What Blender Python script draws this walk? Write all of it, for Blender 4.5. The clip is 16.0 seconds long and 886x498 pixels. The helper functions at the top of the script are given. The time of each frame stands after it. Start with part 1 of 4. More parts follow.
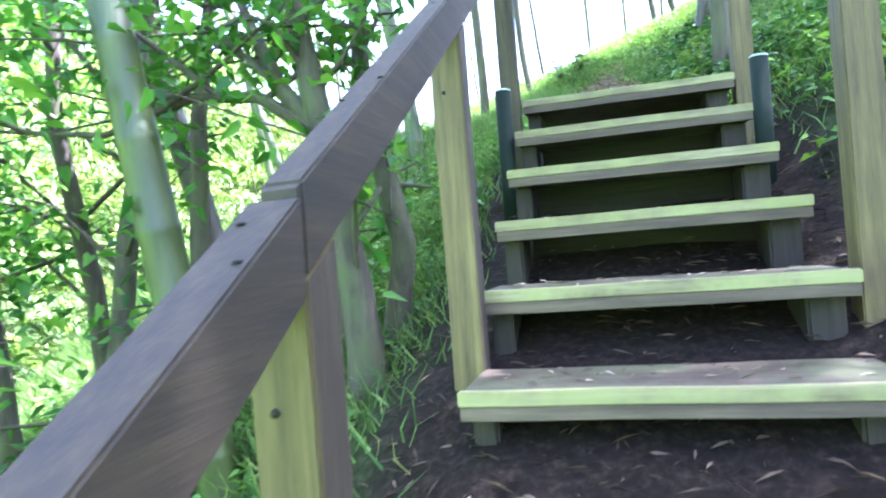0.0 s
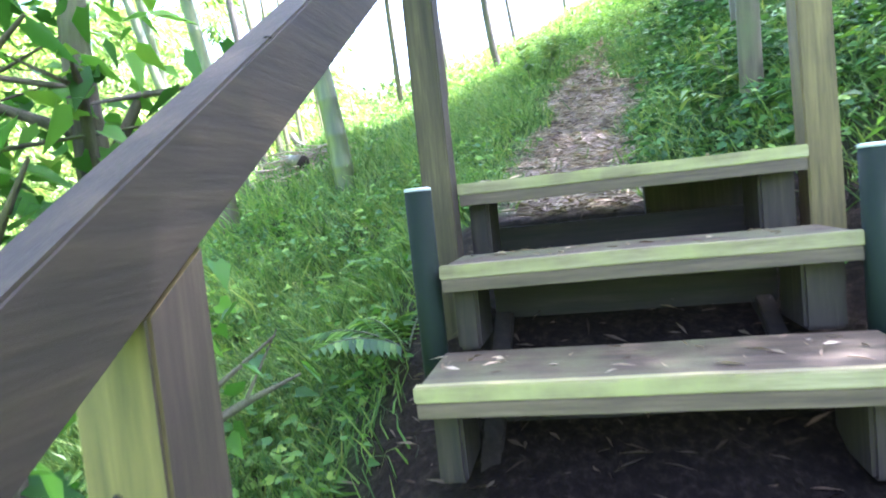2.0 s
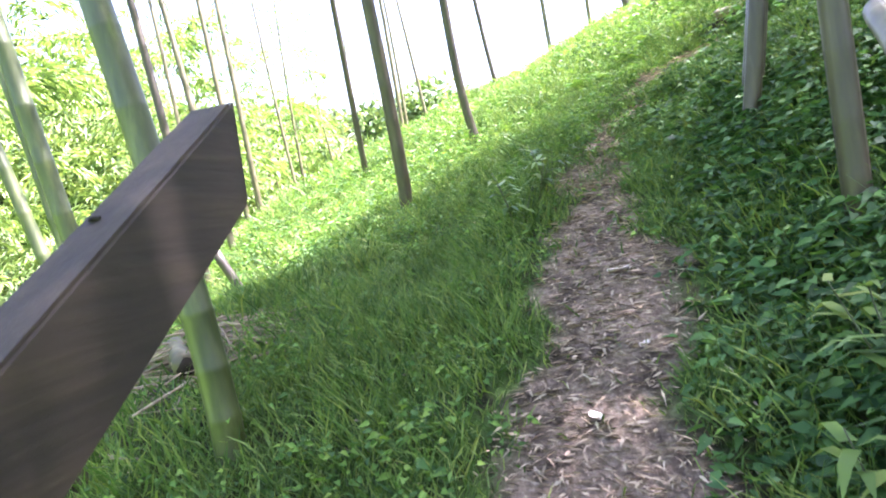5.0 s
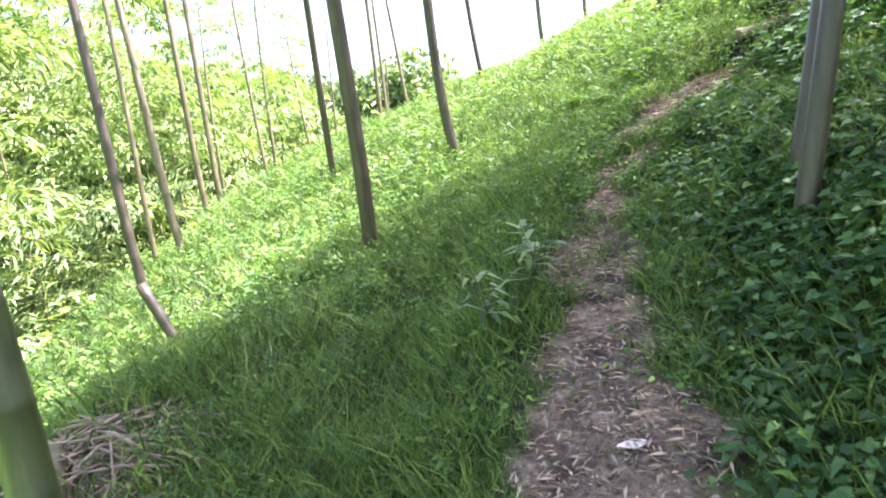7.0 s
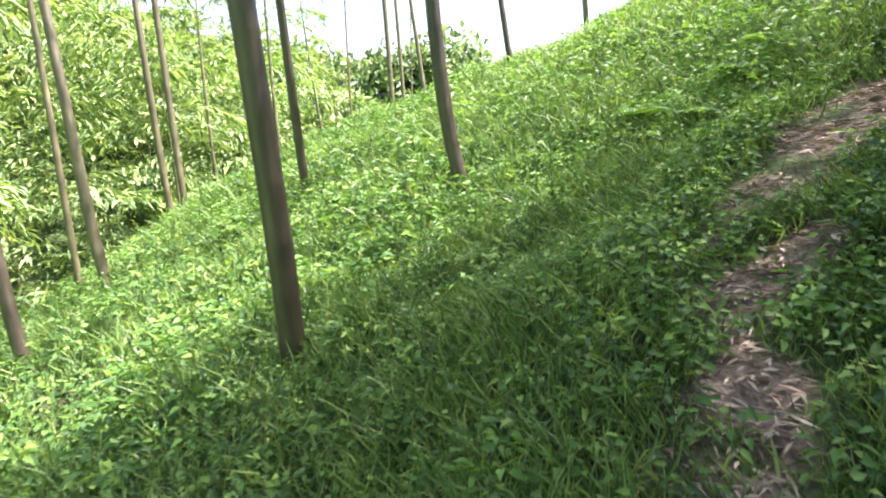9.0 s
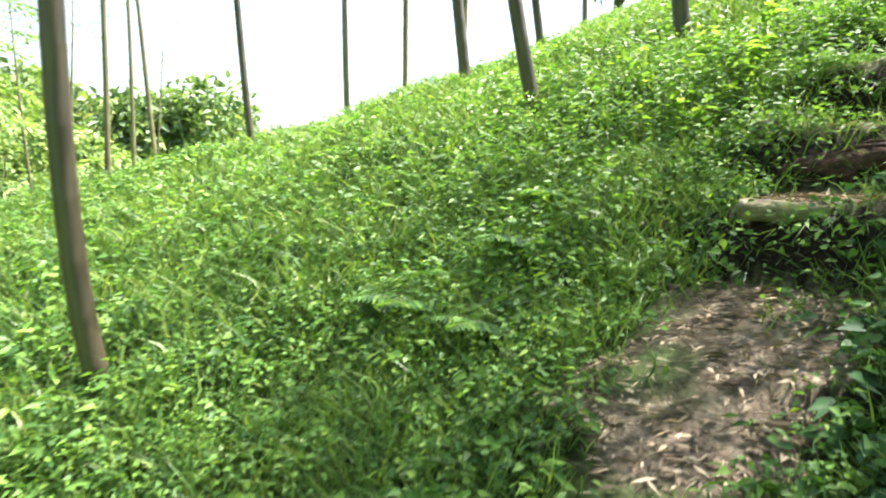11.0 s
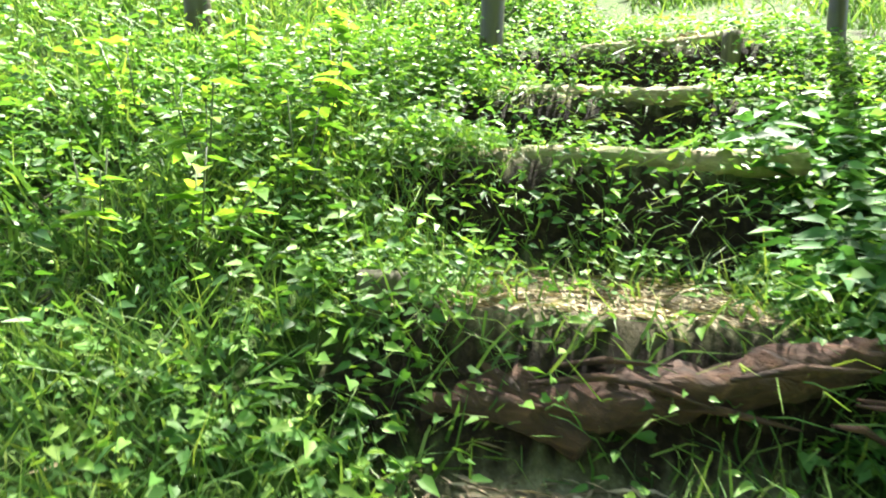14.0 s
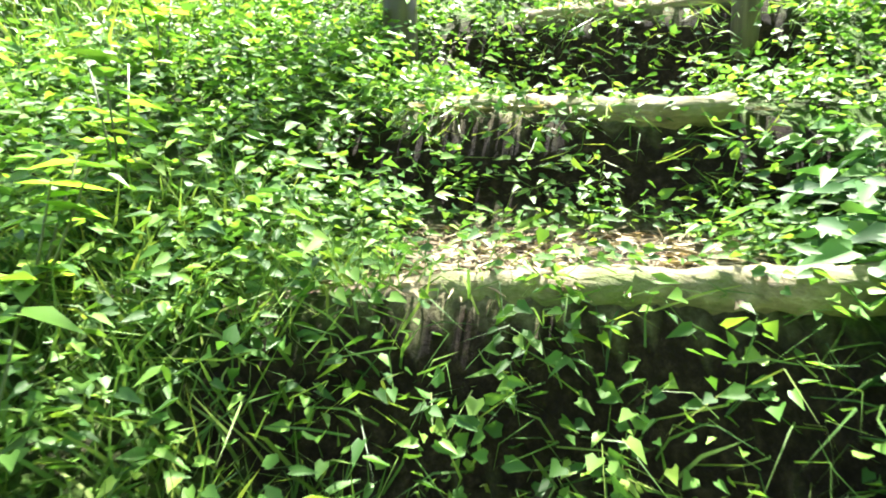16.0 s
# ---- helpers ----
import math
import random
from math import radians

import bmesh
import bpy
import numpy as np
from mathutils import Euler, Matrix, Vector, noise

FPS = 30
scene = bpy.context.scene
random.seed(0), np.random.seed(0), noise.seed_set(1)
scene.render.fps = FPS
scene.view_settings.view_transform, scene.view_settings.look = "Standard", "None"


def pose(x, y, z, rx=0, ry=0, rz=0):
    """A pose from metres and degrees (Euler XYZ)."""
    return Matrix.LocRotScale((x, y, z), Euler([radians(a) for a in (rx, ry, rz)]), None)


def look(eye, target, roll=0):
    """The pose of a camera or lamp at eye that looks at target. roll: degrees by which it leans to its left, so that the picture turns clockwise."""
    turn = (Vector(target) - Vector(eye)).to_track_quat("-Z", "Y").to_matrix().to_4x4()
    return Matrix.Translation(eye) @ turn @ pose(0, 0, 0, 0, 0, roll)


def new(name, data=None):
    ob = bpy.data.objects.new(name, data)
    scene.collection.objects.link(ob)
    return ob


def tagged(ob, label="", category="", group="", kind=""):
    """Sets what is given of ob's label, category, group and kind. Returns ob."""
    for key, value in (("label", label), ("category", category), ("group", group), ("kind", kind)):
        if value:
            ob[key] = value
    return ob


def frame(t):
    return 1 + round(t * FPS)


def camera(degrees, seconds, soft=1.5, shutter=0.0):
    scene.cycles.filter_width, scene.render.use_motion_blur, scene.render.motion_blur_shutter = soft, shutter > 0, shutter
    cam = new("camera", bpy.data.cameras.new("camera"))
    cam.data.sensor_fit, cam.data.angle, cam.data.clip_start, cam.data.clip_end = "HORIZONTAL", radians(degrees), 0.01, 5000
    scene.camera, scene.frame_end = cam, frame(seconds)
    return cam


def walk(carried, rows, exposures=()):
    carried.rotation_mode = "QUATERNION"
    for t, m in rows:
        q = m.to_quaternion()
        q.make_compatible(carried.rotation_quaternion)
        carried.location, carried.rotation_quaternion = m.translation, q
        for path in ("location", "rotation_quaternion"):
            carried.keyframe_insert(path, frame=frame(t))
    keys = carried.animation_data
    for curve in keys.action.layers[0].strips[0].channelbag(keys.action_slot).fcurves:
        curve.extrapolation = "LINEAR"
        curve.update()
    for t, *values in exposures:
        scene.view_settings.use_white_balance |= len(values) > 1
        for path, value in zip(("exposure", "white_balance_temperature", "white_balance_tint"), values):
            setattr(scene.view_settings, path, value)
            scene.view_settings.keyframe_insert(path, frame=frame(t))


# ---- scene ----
cam = camera(68.8, 16.0, soft=1.9, shutter=0.25)
PATH = [
    (0, (0.447, 0.013, 1.096), (-0.055, 1.949, 1.108), -4.4),
    (0.5, (0.475, 0.354, 1.246), (0.077, 2.314, 1.233), -4.9),
    (1, (0.473, 0.619, 1.408), (-0.04, 2.551, 1.336), -6.0),
    (1.5, (0.446, 0.945, 1.565), (0.089, 2.909, 1.445), -5.6),
    (2, (0.46, 1.215, 1.734), (0.009, 3.158, 1.593), -6.2),
    (2.5, (0.393, 1.498, 1.914), (-0.115, 3.423, 1.722), -6.4),
    (3, (0.439, 1.851, 2.104), (0.092, 3.813, 1.924), -5.7),
    (3.5, (0.406, 2.093, 2.271), (-0.139, 4.013, 2.151), -7.9),
    (4, (0.461, 2.4, 2.426), (0.062, 4.355, 2.289), -8.4),
    (4.2, (0.507, 2.516, 2.48), (0.101, 4.471, 2.364), -9.4),
    (6.3, (0.353, 3.319, 3.12), (-0.055, 5.267, 2.919), -5.9),
    (6.5, (0.364, 3.427, 3.158), (0.016, 5.383, 2.928), -5.8),
    (7, (0.417, 3.686, 3.258), (0.055, 5.64, 3.036), -5.6),
    (7.5, (0.354, 4.314, 3.215), (-0.064, 6.269, 3.266), -4.6),
    (8, (0.398, 4.897, 3.32), (0.019, 6.861, 3.287), -3.2),
    (8.2, (0.371, 5.093, 3.382), (-0.131, 7.025, 3.246), -3.4),
    (10.3, (0.262, 6.851, 3.939), (0.234, 8.824, 3.614), 0.6),
    (10.5, (0.308, 6.987, 3.985), (0.377, 8.971, 3.74), 1.3),
    (11, (0.504, 7.438, 4.207), (0.768, 9.417, 4.093), 1.1),
    (11.5, (0.585, 7.831, 4.351), (1.204, 9.731, 4.281), 0.9),
    (12, (0.718, 8.212, 4.456), (1.724, 9.94, 4.497), 0.9),
    (12.5, (0.899, 8.526, 4.556), (2.138, 10.096, 4.551), 2.8),
    (13, (1.091, 8.863, 4.662), (2.577, 10.202, 4.661), 4.2),
    (13.5, (1.357, 9.112, 4.749), (2.873, 10.413, 4.639), 4.2),
    (14, (1.525, 9.435, 4.813), (3.032, 10.747, 4.734), 3.9),
    (14.5, (1.721, 9.642, 4.951), (3.341, 10.813, 4.877), 4.5),
    (15, (2.115, 9.752, 5.103), (3.814, 10.806, 5.046), 2.1),
    (15.5, (2.195, 9.843, 5.28), (3.829, 10.975, 5.057), -0.8),
    (16, (2.392, 9.979, 5.298), (3.975, 11.165, 5.005), -0.0),
]
walk(cam, [(t, look(eye, target, roll)) for t, eye, target, roll in PATH],
     exposures=[(0, 4.7, 5100, 32), (1, 4.75, 5200, 34), (2.5, 4.75, 5400, 36), (4.2, 4.35, 5700, 38), (6.3, 3.65, 5800, 44), (7, 3.7, 5800, 44), (7.5, 3.45, 5900, 42), (8.2, 3.1, 5900, 38), (10.3, 3.3, 6200, 26), (11, 3.15, 6300, 16), (12, 3.1, 6500, 10), (13.5, 3.55, 6500, 5), (14.5, 3.55, 6500, 6), (16, 3.8, 6400, 9)])

# ---------------------------------------------------------------- sky, sun
SUN = Vector((.42, .11, .90)).normalized()      # towards the sun
world = bpy.data.worlds.new("sky")
scene.world = world
world.use_nodes = True
wn = world.node_tree
sky = wn.nodes.new("ShaderNodeTexSky")
sky.sky_type = 'NISHITA'
sky.sun_disc = False
sky.sun_elevation = math.asin(SUN.z)
sky.sun_rotation = math.atan2(SUN.x, SUN.y)
sky.dust_density = 4.0
sky.air_density = 1.6
wn.nodes["Background"].inputs["Strength"].default_value = 0.06
wn.links.new(sky.outputs[0], wn.nodes["Background"].inputs["Color"])
sun_data = bpy.data.lights.new("sun", 'SUN')
sun_data.energy, sun_data.angle, sun_data.color = 5.0, radians(.55), (1, .95, .86)
sun = new("sun", sun_data)
sun.matrix_world = look(SUN * 50, (0, 0, 0))

# ---------------------------------------------------------------- the lie of the land
AY = np.array([-60, -8, -2, 0, 1, 2, 3, 4, 5, 6, 7, 8.6, 10.5, 11.6, 12.7, 14.8, 16.5, 20, 30, 60, 200, 900.0])
AZ = np.array([-1.0, -.7, -.35, -.05, .32, .72, 1.18, 1.55, 1.88, 2.24, 2.58, 3.03, 3.6, 3.97, 4.32, 4.95, 5.25, 5.6, 5.9, 6.5, 10, 20.0])
BX = np.array([-900, -120, -60, -32, -20, -15, -11, -8, -5.6, -4.5, -2.5, -1, 0, 1, 2, 3.4, 4.3, 6, 9, 15, 30, 80, 900.0])
BZ = np.array([40, 24, 11, 1.0, -4.2, -5.8, -5.6, -3.9, -1.85, -1.35, -.75, -.28, 0, .36, .76, 1.33, 1.74, 2.6, 4.0, 6.6, 12, 26, 60.0])
# middle line of the trodden way: x, y, z
WX = np.array([.55, .55, .55, .5, .40, .42, .55, .56, .80, 1.5, 1.95])
WY = np.array([-3, .3, 3.0, 3.6, 4.1, 4.7, 5.7, 7.0, 8.2, 9.2, 9.45])
WZ = np.array([-.35, .10, 1.36, 1.64, 1.73, 1.91, 2.36, 2.82, 3.26, 3.74, 3.90])
# log steps that climb on from there: middle x, y, height of the tread behind the log
LX = np.array([2.30, 2.87, 3.43, 4.10, 4.83])
LY = np.array([9.60, 10.08, 10.48, 10.84, 10.92])
LZ = np.array([4.28, 4.64, 5.06, 5.42, 5.825])


def soft(x, xs, zs):
    """Piecewise line, rounded by averaging nearby samples."""
    d = 0.25 + 0.03 * np.abs(x)
    return (np.interp(x - d, xs, zs) + 2 * np.interp(x, xs, zs) + np.interp(x + d, xs, zs)) / 4


def ripple(x, y):
    return (.035 * np.sin(1.9 * x + .7 * y + .4) * np.sin(1.3 * y - .5 * x) + .02 * np.sin(4.7 * x - 2.1 * y)
            * np.sin(3.9 * y + 1.3) + .012 * np.sin(9.1 * x + 5 * y) * np.sin(8.3 * y - 4 * x + 1))


def near_line(x, y, px, py, pv):
    """Distance to a bent line and its value at the nearest place."""
    best = np.full(np.shape(x), 1e9)
    val = np.zeros(np.shape(x))
    for i in range(len(px) - 1):
        ax, ay, bx, by = px[i], py[i], px[i + 1], py[i + 1]
        l2 = (bx - ax) ** 2 + (by - ay) ** 2
        u = np.clip(((x - ax) * (bx - ax) + (y - ay) * (by - ay)) / l2, 0, 1)
        d = np.hypot(x - ax - u * (bx - ax), y - ay - u * (by - ay))
        better = d < best
        best = np.where(better, d, best)
        val = np.where(better, pv[i] + u * (pv[i + 1] - pv[i]), val)
    return best, val


def smooth(a, b, x):
    u = np.clip((x - a) / (b - a), 0, 1)
    return u * u * (3 - 2 * u)


def trodden(x, y):
    """1 on the bare trodden way, 0 off it."""
    d, _ = near_line(x, y, WX, WY, WZ)
    d = d + .06 * np.sin(5 * y + 2 * x) + .05 * np.sin(11 * y - 3 * x) + .04 * np.sin(23 * y + 17 * x) * np.sin(19 * x)
    wide = np.interp(y, [3.3, 4.2, 5.5, 6.1, 7.2, 8, 8.8, 9.6], [.34, .28, .28, .22, .16, .15, .22, .27])
    patch = .5 + .5 * np.sin(7 * x + 2 * np.sin(5 * y)) * np.sin(6 * y + 1.5 * np.sin(4 * x))
    return (1 - smooth(wide * .75, wide * 1.25, d)) * (1 - .85 * smooth(.45, .75, patch) * smooth(6.2, 8.0, y))


def land(x, y):
    x, y = np.asarray(x, float), np.asarray(y, float)
    z = soft(y, AY, AZ) + soft(x, BX, BZ) * np.where(x < 0, smooth(-16, 4, y) * .3 + .7, 1)
    z = z - .5 * smooth(-1.5, -6, x) * smooth(8, 3, y)
    z = z + 3.0 * smooth(22, 48, y) * smooth(0, -6, x)
    z = z + .26 * np.exp(-((x + 1.5) / 1.2) ** 2 - ((y - 5.5) / 1.1) ** 2)
    z = z + .28 * np.exp(-((x + 2.0) / .8) ** 2 - ((y - 6.7) / 1.0) ** 2)
    z = z + ripple(x, y) * (1 + .06 * np.minimum(np.hypot(x, y), 60))
    d, w = near_line(x, y, WX, WY, WZ)
    k = 1 - smooth(.32, 1.0, d)
    z = z * (1 - k) + (w + .4 * ripple(x, y)) * k
    # terraces behind the logs
    s = np.arange(len(LX) + 2.0)
    ex, ey = np.append(LX, [5.7, 6.8]), np.append(LY, [11.0, 11.2])
    d, u = near_line(x, y, np.append(1.95, ex), np.append(9.45, ey), np.append(-.6, s))
    lev = np.append(3.90, np.append(LZ, [6.2, 6.75]))
    u = np.minimum(u, s[-1] - .001)
    i = np.clip(np.floor(u).astype(int) + 1, 0, len(lev) - 2)
    f = u - np.floor(u)
    step = lev[i] + (lev[i + 1] - lev[i]) * .22 * f - .02
    step = np.where(u > 4, lev[i] + (lev[i + 1] - lev[i]) * f - .02, step)
    step = np.where((f > .70) & (u < 4), step + (lev[i + 1] - step) * smooth(.70, .97, f), step)
    k = (1 - smooth(.38, .85, d)) * (u > -.55)
    return z * (1 - k) + step * k


# ---------------------------------------------------------------- materials
def material(name, build):
    m = bpy.data.materials.new(name)
    m.use_nodes = True
    nt = m.node_tree
    build(nt, nt.nodes["Principled BSDF"], nt.nodes["Material Output"])
    return m


def node(nt, kind, **values):
    n = nt.nodes.new("ShaderNode" + kind)
    for k, v in values.items():
        n.inputs[k.replace("_", " ")].default_value = v
    return n


def coords(nt, scale=(1, 1, 1)):
    tc = nt.nodes.new("ShaderNodeTexCoord")
    mp = nt.nodes.new("ShaderNodeMapping")
    mp.inputs["Scale"].default_value = scale
    nt.links.new(tc.outputs["Object"], mp.inputs["Vector"])
    return mp.outputs[0]


def noise_of(nt, vec, scale, detail=4, rough=.6):
    n = node(nt, "TexNoise", Scale=scale, Detail=detail, Roughness=rough)
    nt.links.new(vec, n.inputs["Vector"])
    return n.outputs["Fac"]


def ramp(nt, fac, stops):
    r = nt.nodes.new("ShaderNodeValToRGB")
    e = r.color_ramp.elements
    while len(e) < len(stops):
        e.new(.5)
    for el, (p, c) in zip(e, stops):
        el.position, el.color = p, (*c, 1)
    nt.links.new(fac, r.inputs[0])
    return r.outputs[0]


def mix(nt, fac, a, b, how='MIX'):
    m = nt.nodes.new("ShaderNodeMix")
    m.data_type, m.blend_type = 'RGBA', how
    for sock, v in ((m.inputs[0], fac), (m.inputs[6], a), (m.inputs[7], b)):
        if isinstance(v, (int, float)):
            sock.default_value = v
        elif isinstance(v, tuple):
            sock.default_value = (*v, 1)
        else:
            nt.links.new(v, sock)
    return m.outputs[2]


def bump(nt, bsdf, height, strength=.4, dist=.01):
    b = node(nt, "Bump", Strength=strength, Distance=dist)
    nt.links.new(height, b.inputs["Height"])
    nt.links.new(b.outputs[0], bsdf.inputs["Normal"])


def leafy(name, dark, mid, light, glow=.45, gloss=.45):
    """Leaf or blade: varied per piece, lets light through."""
    def build(nt, bsdf, out):
        g = nt.nodes.new("ShaderNodeNewGeometry")
        col = ramp(nt, g.outputs["Random Per Island"], [(0, dark), (.45, mid), (.85, light), (1, (light[0] * 1.25, light[1] * 1.05, light[2]))])
        patch = noise_of(nt, coords(nt), .7, 3)
        col = mix(nt, patch, mix(nt, .35, col, (.5, .8, .3), 'MULTIPLY'), col)
        nt.links.new(col, bsdf.inputs["Base Color"])
        bsdf.inputs["Roughness"].default_value = gloss
        bsdf.inputs["Specular IOR Level"].default_value = .22
        tr = nt.nodes.new("ShaderNodeBsdfTranslucent")
        nt.links.new(mix(nt, 1.0, col, (1.0, 1.0, .5), 'MULTIPLY'), tr.inputs["Color"])
        ms = nt.nodes.new("ShaderNodeMixShader")
        ms.inputs[0].default_value = glow
        nt.links.new(bsdf.outputs[0], ms.inputs[1])
        nt.links.new(tr.outputs[0], ms.inputs[2])
        nt.links.new(ms.outputs[0], out.inputs["Surface"])
    return material(name, build)


def woody(name, a, b, c, along='y', rough=.75, grain=26, moss=None, deep=.006):
    """Sawn or weathered wood with grain along one axis, stains and a little moss."""
    def build(nt, bsdf, out):
        s = {'x': (.06, 1, 1), 'y': (1, .06, 1), 'z': (1, 1, .06)}[along]
        v = coords(nt, s)
        fine = noise_of(nt, v, grain * 2, 6, .7)
        col = ramp(nt, fine, [(.3, a), (.52, b), (.72, c)])
        big = noise_of(nt, coords(nt), 3.2, 4)
        col = mix(nt, ramp(nt, big, [(.35, (0, 0, 0)), (.7, (.75, .75, .75))]), col, mix(nt, .6, col, a))
        if moss:
            m = noise_of(nt, coords(nt), 5.5, 5)
            col = mix(nt, ramp(nt, m, [(.42, (0, 0, 0)), (.62, (.8, .8, .8))]), col, moss)
        oi = nt.nodes.new("ShaderNodeObjectInfo")
        col = mix(nt, .25, col, ramp(nt, oi.outputs["Random"], [(0, (.55, .5, .45)), (1, (1, 1, .9))]), 'MULTIPLY')
        nt.links.new(col, bsdf.inputs["Base Color"])
        bsdf.inputs["Roughness"].default_value = rough
        bump(nt, bsdf, fine, .35 if deep < .01 else .9, deep)
    return material(name, build)


def culm_look(name, a, b, c):
    def build(nt, bsdf, out):
        v = coords(nt, (1, 1, .12))
        n = noise_of(nt, v, 18, 5)
        big = noise_of(nt, coords(nt), 2.1, 3)
        oi = nt.nodes.new("ShaderNodeObjectInfo")
        col = ramp(nt, n, [(.3, a), (.55, b), (.75, c)])
        col = mix(nt, ramp(nt, big, [(.35, (0, 0, 0)), (.7, (.7, .7, .7))]), col, a)
        col = mix(nt, .35, col, ramp(nt, oi.outputs["Random"], [(0, (.6, .55, .4)), (1, (1, 1, .9))]), 'MULTIPLY')
        nt.links.new(col, bsdf.inputs["Base Color"])
        bsdf.inputs["Roughness"].default_value = .5
        bump(nt, bsdf, n, .15, .004)
    return material(name, build)


def soil_build(nt, bsdf, out):
    v = coords(nt)
    fine = noise_of(nt, v, 38, 6, .75)
    mid = noise_of(nt, v, 7, 5)
    # soil colour kept near black to carry the shade under the stairs
    shaded_earth = ramp(nt, fine, [(.3, (.005, .0035, .0025)), (.5, (.014, .0095, .006)), (.7, (.04, .029, .019))])
    litter = ramp(nt, fine, [(.3, (.10, .072, .048)), (.52, (.27, .21, .15)), (.72, (.50, .42, .32))])
    moss = ramp(nt, fine, [(.3, (.018, .035, .008)), (.6, (.06, .12, .022)), (.8, (.12, .2, .04))])
    att = nt.nodes.new("ShaderNodeAttribute")
    att.attribute_name = "bare"
    green = mix(nt, ramp(nt, mid, [(.38, (.15, .15, .15)), (.6, (.95, .95, .95))]), shaded_earth, moss)
    far = nt.nodes.new("ShaderNodeAttribute")
    far.attribute_name = "lawn"
    green = mix(nt, far.outputs["Fac"], green, ramp(nt, mid, [(.3, (.07, .15, .02)), (.7, (.16, .30, .045))]))
    # mask that puts the stair shade into the ground colour
    shade_att = nt.nodes.new("ShaderNodeAttribute")
    shade_att.attribute_name = "shaded_earth"
    green = mix(nt, shade_att.outputs["Fac"], green, shaded_earth)
    col = mix(nt, att.outputs["Fac"], green, mix(nt, ramp(nt, mid, [(.35, (.2, .2, .2)), (.6, (.9, .9, .9))]), shaded_earth, litter))
    nt.links.new(col, bsdf.inputs["Base Color"])
    bsdf.inputs["Roughness"].default_value = .95
    bsdf.inputs["Specular IOR Level"].default_value = .15
    bump(nt, bsdf, fine, .8, .03)


SOIL = material("soil", soil_build)
WOODLEAF = leafy("valley bamboo leaves", (.06, .11, .04), (.15, .23, .075), (.28, .38, .13), .25, .55)
GRASS = leafy("grass", (.04, .085, .024), (.09, .17, .042), (.185, .265, .07), .38)
HERB = leafy("herb leaves", (.034, .088, .022), (.078, .175, .034), (.16, .285, .052), .42, .5)
LIMELEAF = leafy("yellow-green young leaves", (.09, .20, .03), (.17, .33, .05), (.27, .42, .07), .5, .5)
BROADVINE = leafy("broad vine leaves", (.03, .08, .028), (.06, .15, .045), (.11, .22, .07), .35, .55)
VINE = leafy("vine leaves", (.02, .056, .022), (.042, .11, .034), (.085, .18, .052), .32, .62)
TREELEAF = leafy("shrub leaves", (.03, .09, .018), (.065, .18, .03), (.13, .28, .04), .5, .4)
BAMBOOLEAF = leafy("bamboo leaves", (.06, .14, .03), (.12, .24, .045), (.22, .36, .06), .4, .45)
DARKLEAF = leafy("far evergreen leaves", (.05, .085, .04), (.10, .155, .065), (.18, .25, .10), .3, .5)
# brown litter, its colour lowered to stand for the shade round the stairs
SHADELITTER = leafy("brown litter darkened for shade", (.02, .013, .008), (.055, .036, .022), (.13, .095, .06), .1, .8)
DRY = leafy("dry bamboo litter", (.08, .055, .035), (.22, .165, .115), (.44, .36, .27), .1, .75)
RAILWOOD = woody("weathered rail timber", (.011, .0075, .003), (.028, .019, .008), (.054, .038, .017), 'y', .75, 22)
POSTWOOD = woody("treated pine post", (.044, .029, .008), (.105, .076, .022), (.175, .132, .044), 'z', .7, 20)
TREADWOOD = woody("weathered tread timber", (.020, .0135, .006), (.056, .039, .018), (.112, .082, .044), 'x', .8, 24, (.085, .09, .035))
EDGEWOOD = woody("pale tread edge strip", (.10, .08, .034), (.21, .185, .09), (.35, .31, .18), 'x', .7, 20, (.25, .25, .09))
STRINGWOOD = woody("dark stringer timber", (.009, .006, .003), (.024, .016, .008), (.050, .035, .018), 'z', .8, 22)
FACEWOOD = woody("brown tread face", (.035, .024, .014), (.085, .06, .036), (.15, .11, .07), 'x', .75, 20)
# board colour near black, standing for the shade behind the treads
SHADEBOARD = woody("back board darkened for shade", (.006, .005, .004), (.016, .012, .009), (.034, .026, .02), 'x', .85, 22)
WEATHERED = woody("brown weathered post", (.022, .016, .008), (.060, .046, .019), (.11, .088, .036), 'z', .8, 20)
# darker post wood that paints the shade on the stair side
POSTSHADE = woody("post side darkened for shade", (.016, .011, .006), (.042, .030, .016), (.082, .062, .036), 'z', .8, 20)
DARKWOOD = woody("rotting wood", (.018, .009, .006), (.062, .028, .017), (.16, .08, .046), 'y', .95, 16, None, .03)
LOGWOOD = woody("pale weathered log", (.08, .062, .036), (.24, .195, .125), (.46, .40, .28), 'y', .9, 18, (.10, .13, .035), .02)
POLE = woody("peeled fence pole", (.030, .024, .013), (.068, .056, .031), (.125, .108, .066), 'z', .8, 16, (.06, .07, .026))
BARK = woody("tree bark", (.028, .022, .016), (.07, .056, .04), (.14, .12, .085), 'z', .9, 14, (.07, .085, .03), .015)
CULM = culm_look("bamboo culm", (.026, .040, .008), (.056, .078, .015), (.105, .132, .032))
OLDCULM = culm_look("old bamboo culm", (.022, .018, .009), (.048, .040, .020), (.088, .076, .042))
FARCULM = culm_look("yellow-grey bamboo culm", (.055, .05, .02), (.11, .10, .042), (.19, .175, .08))


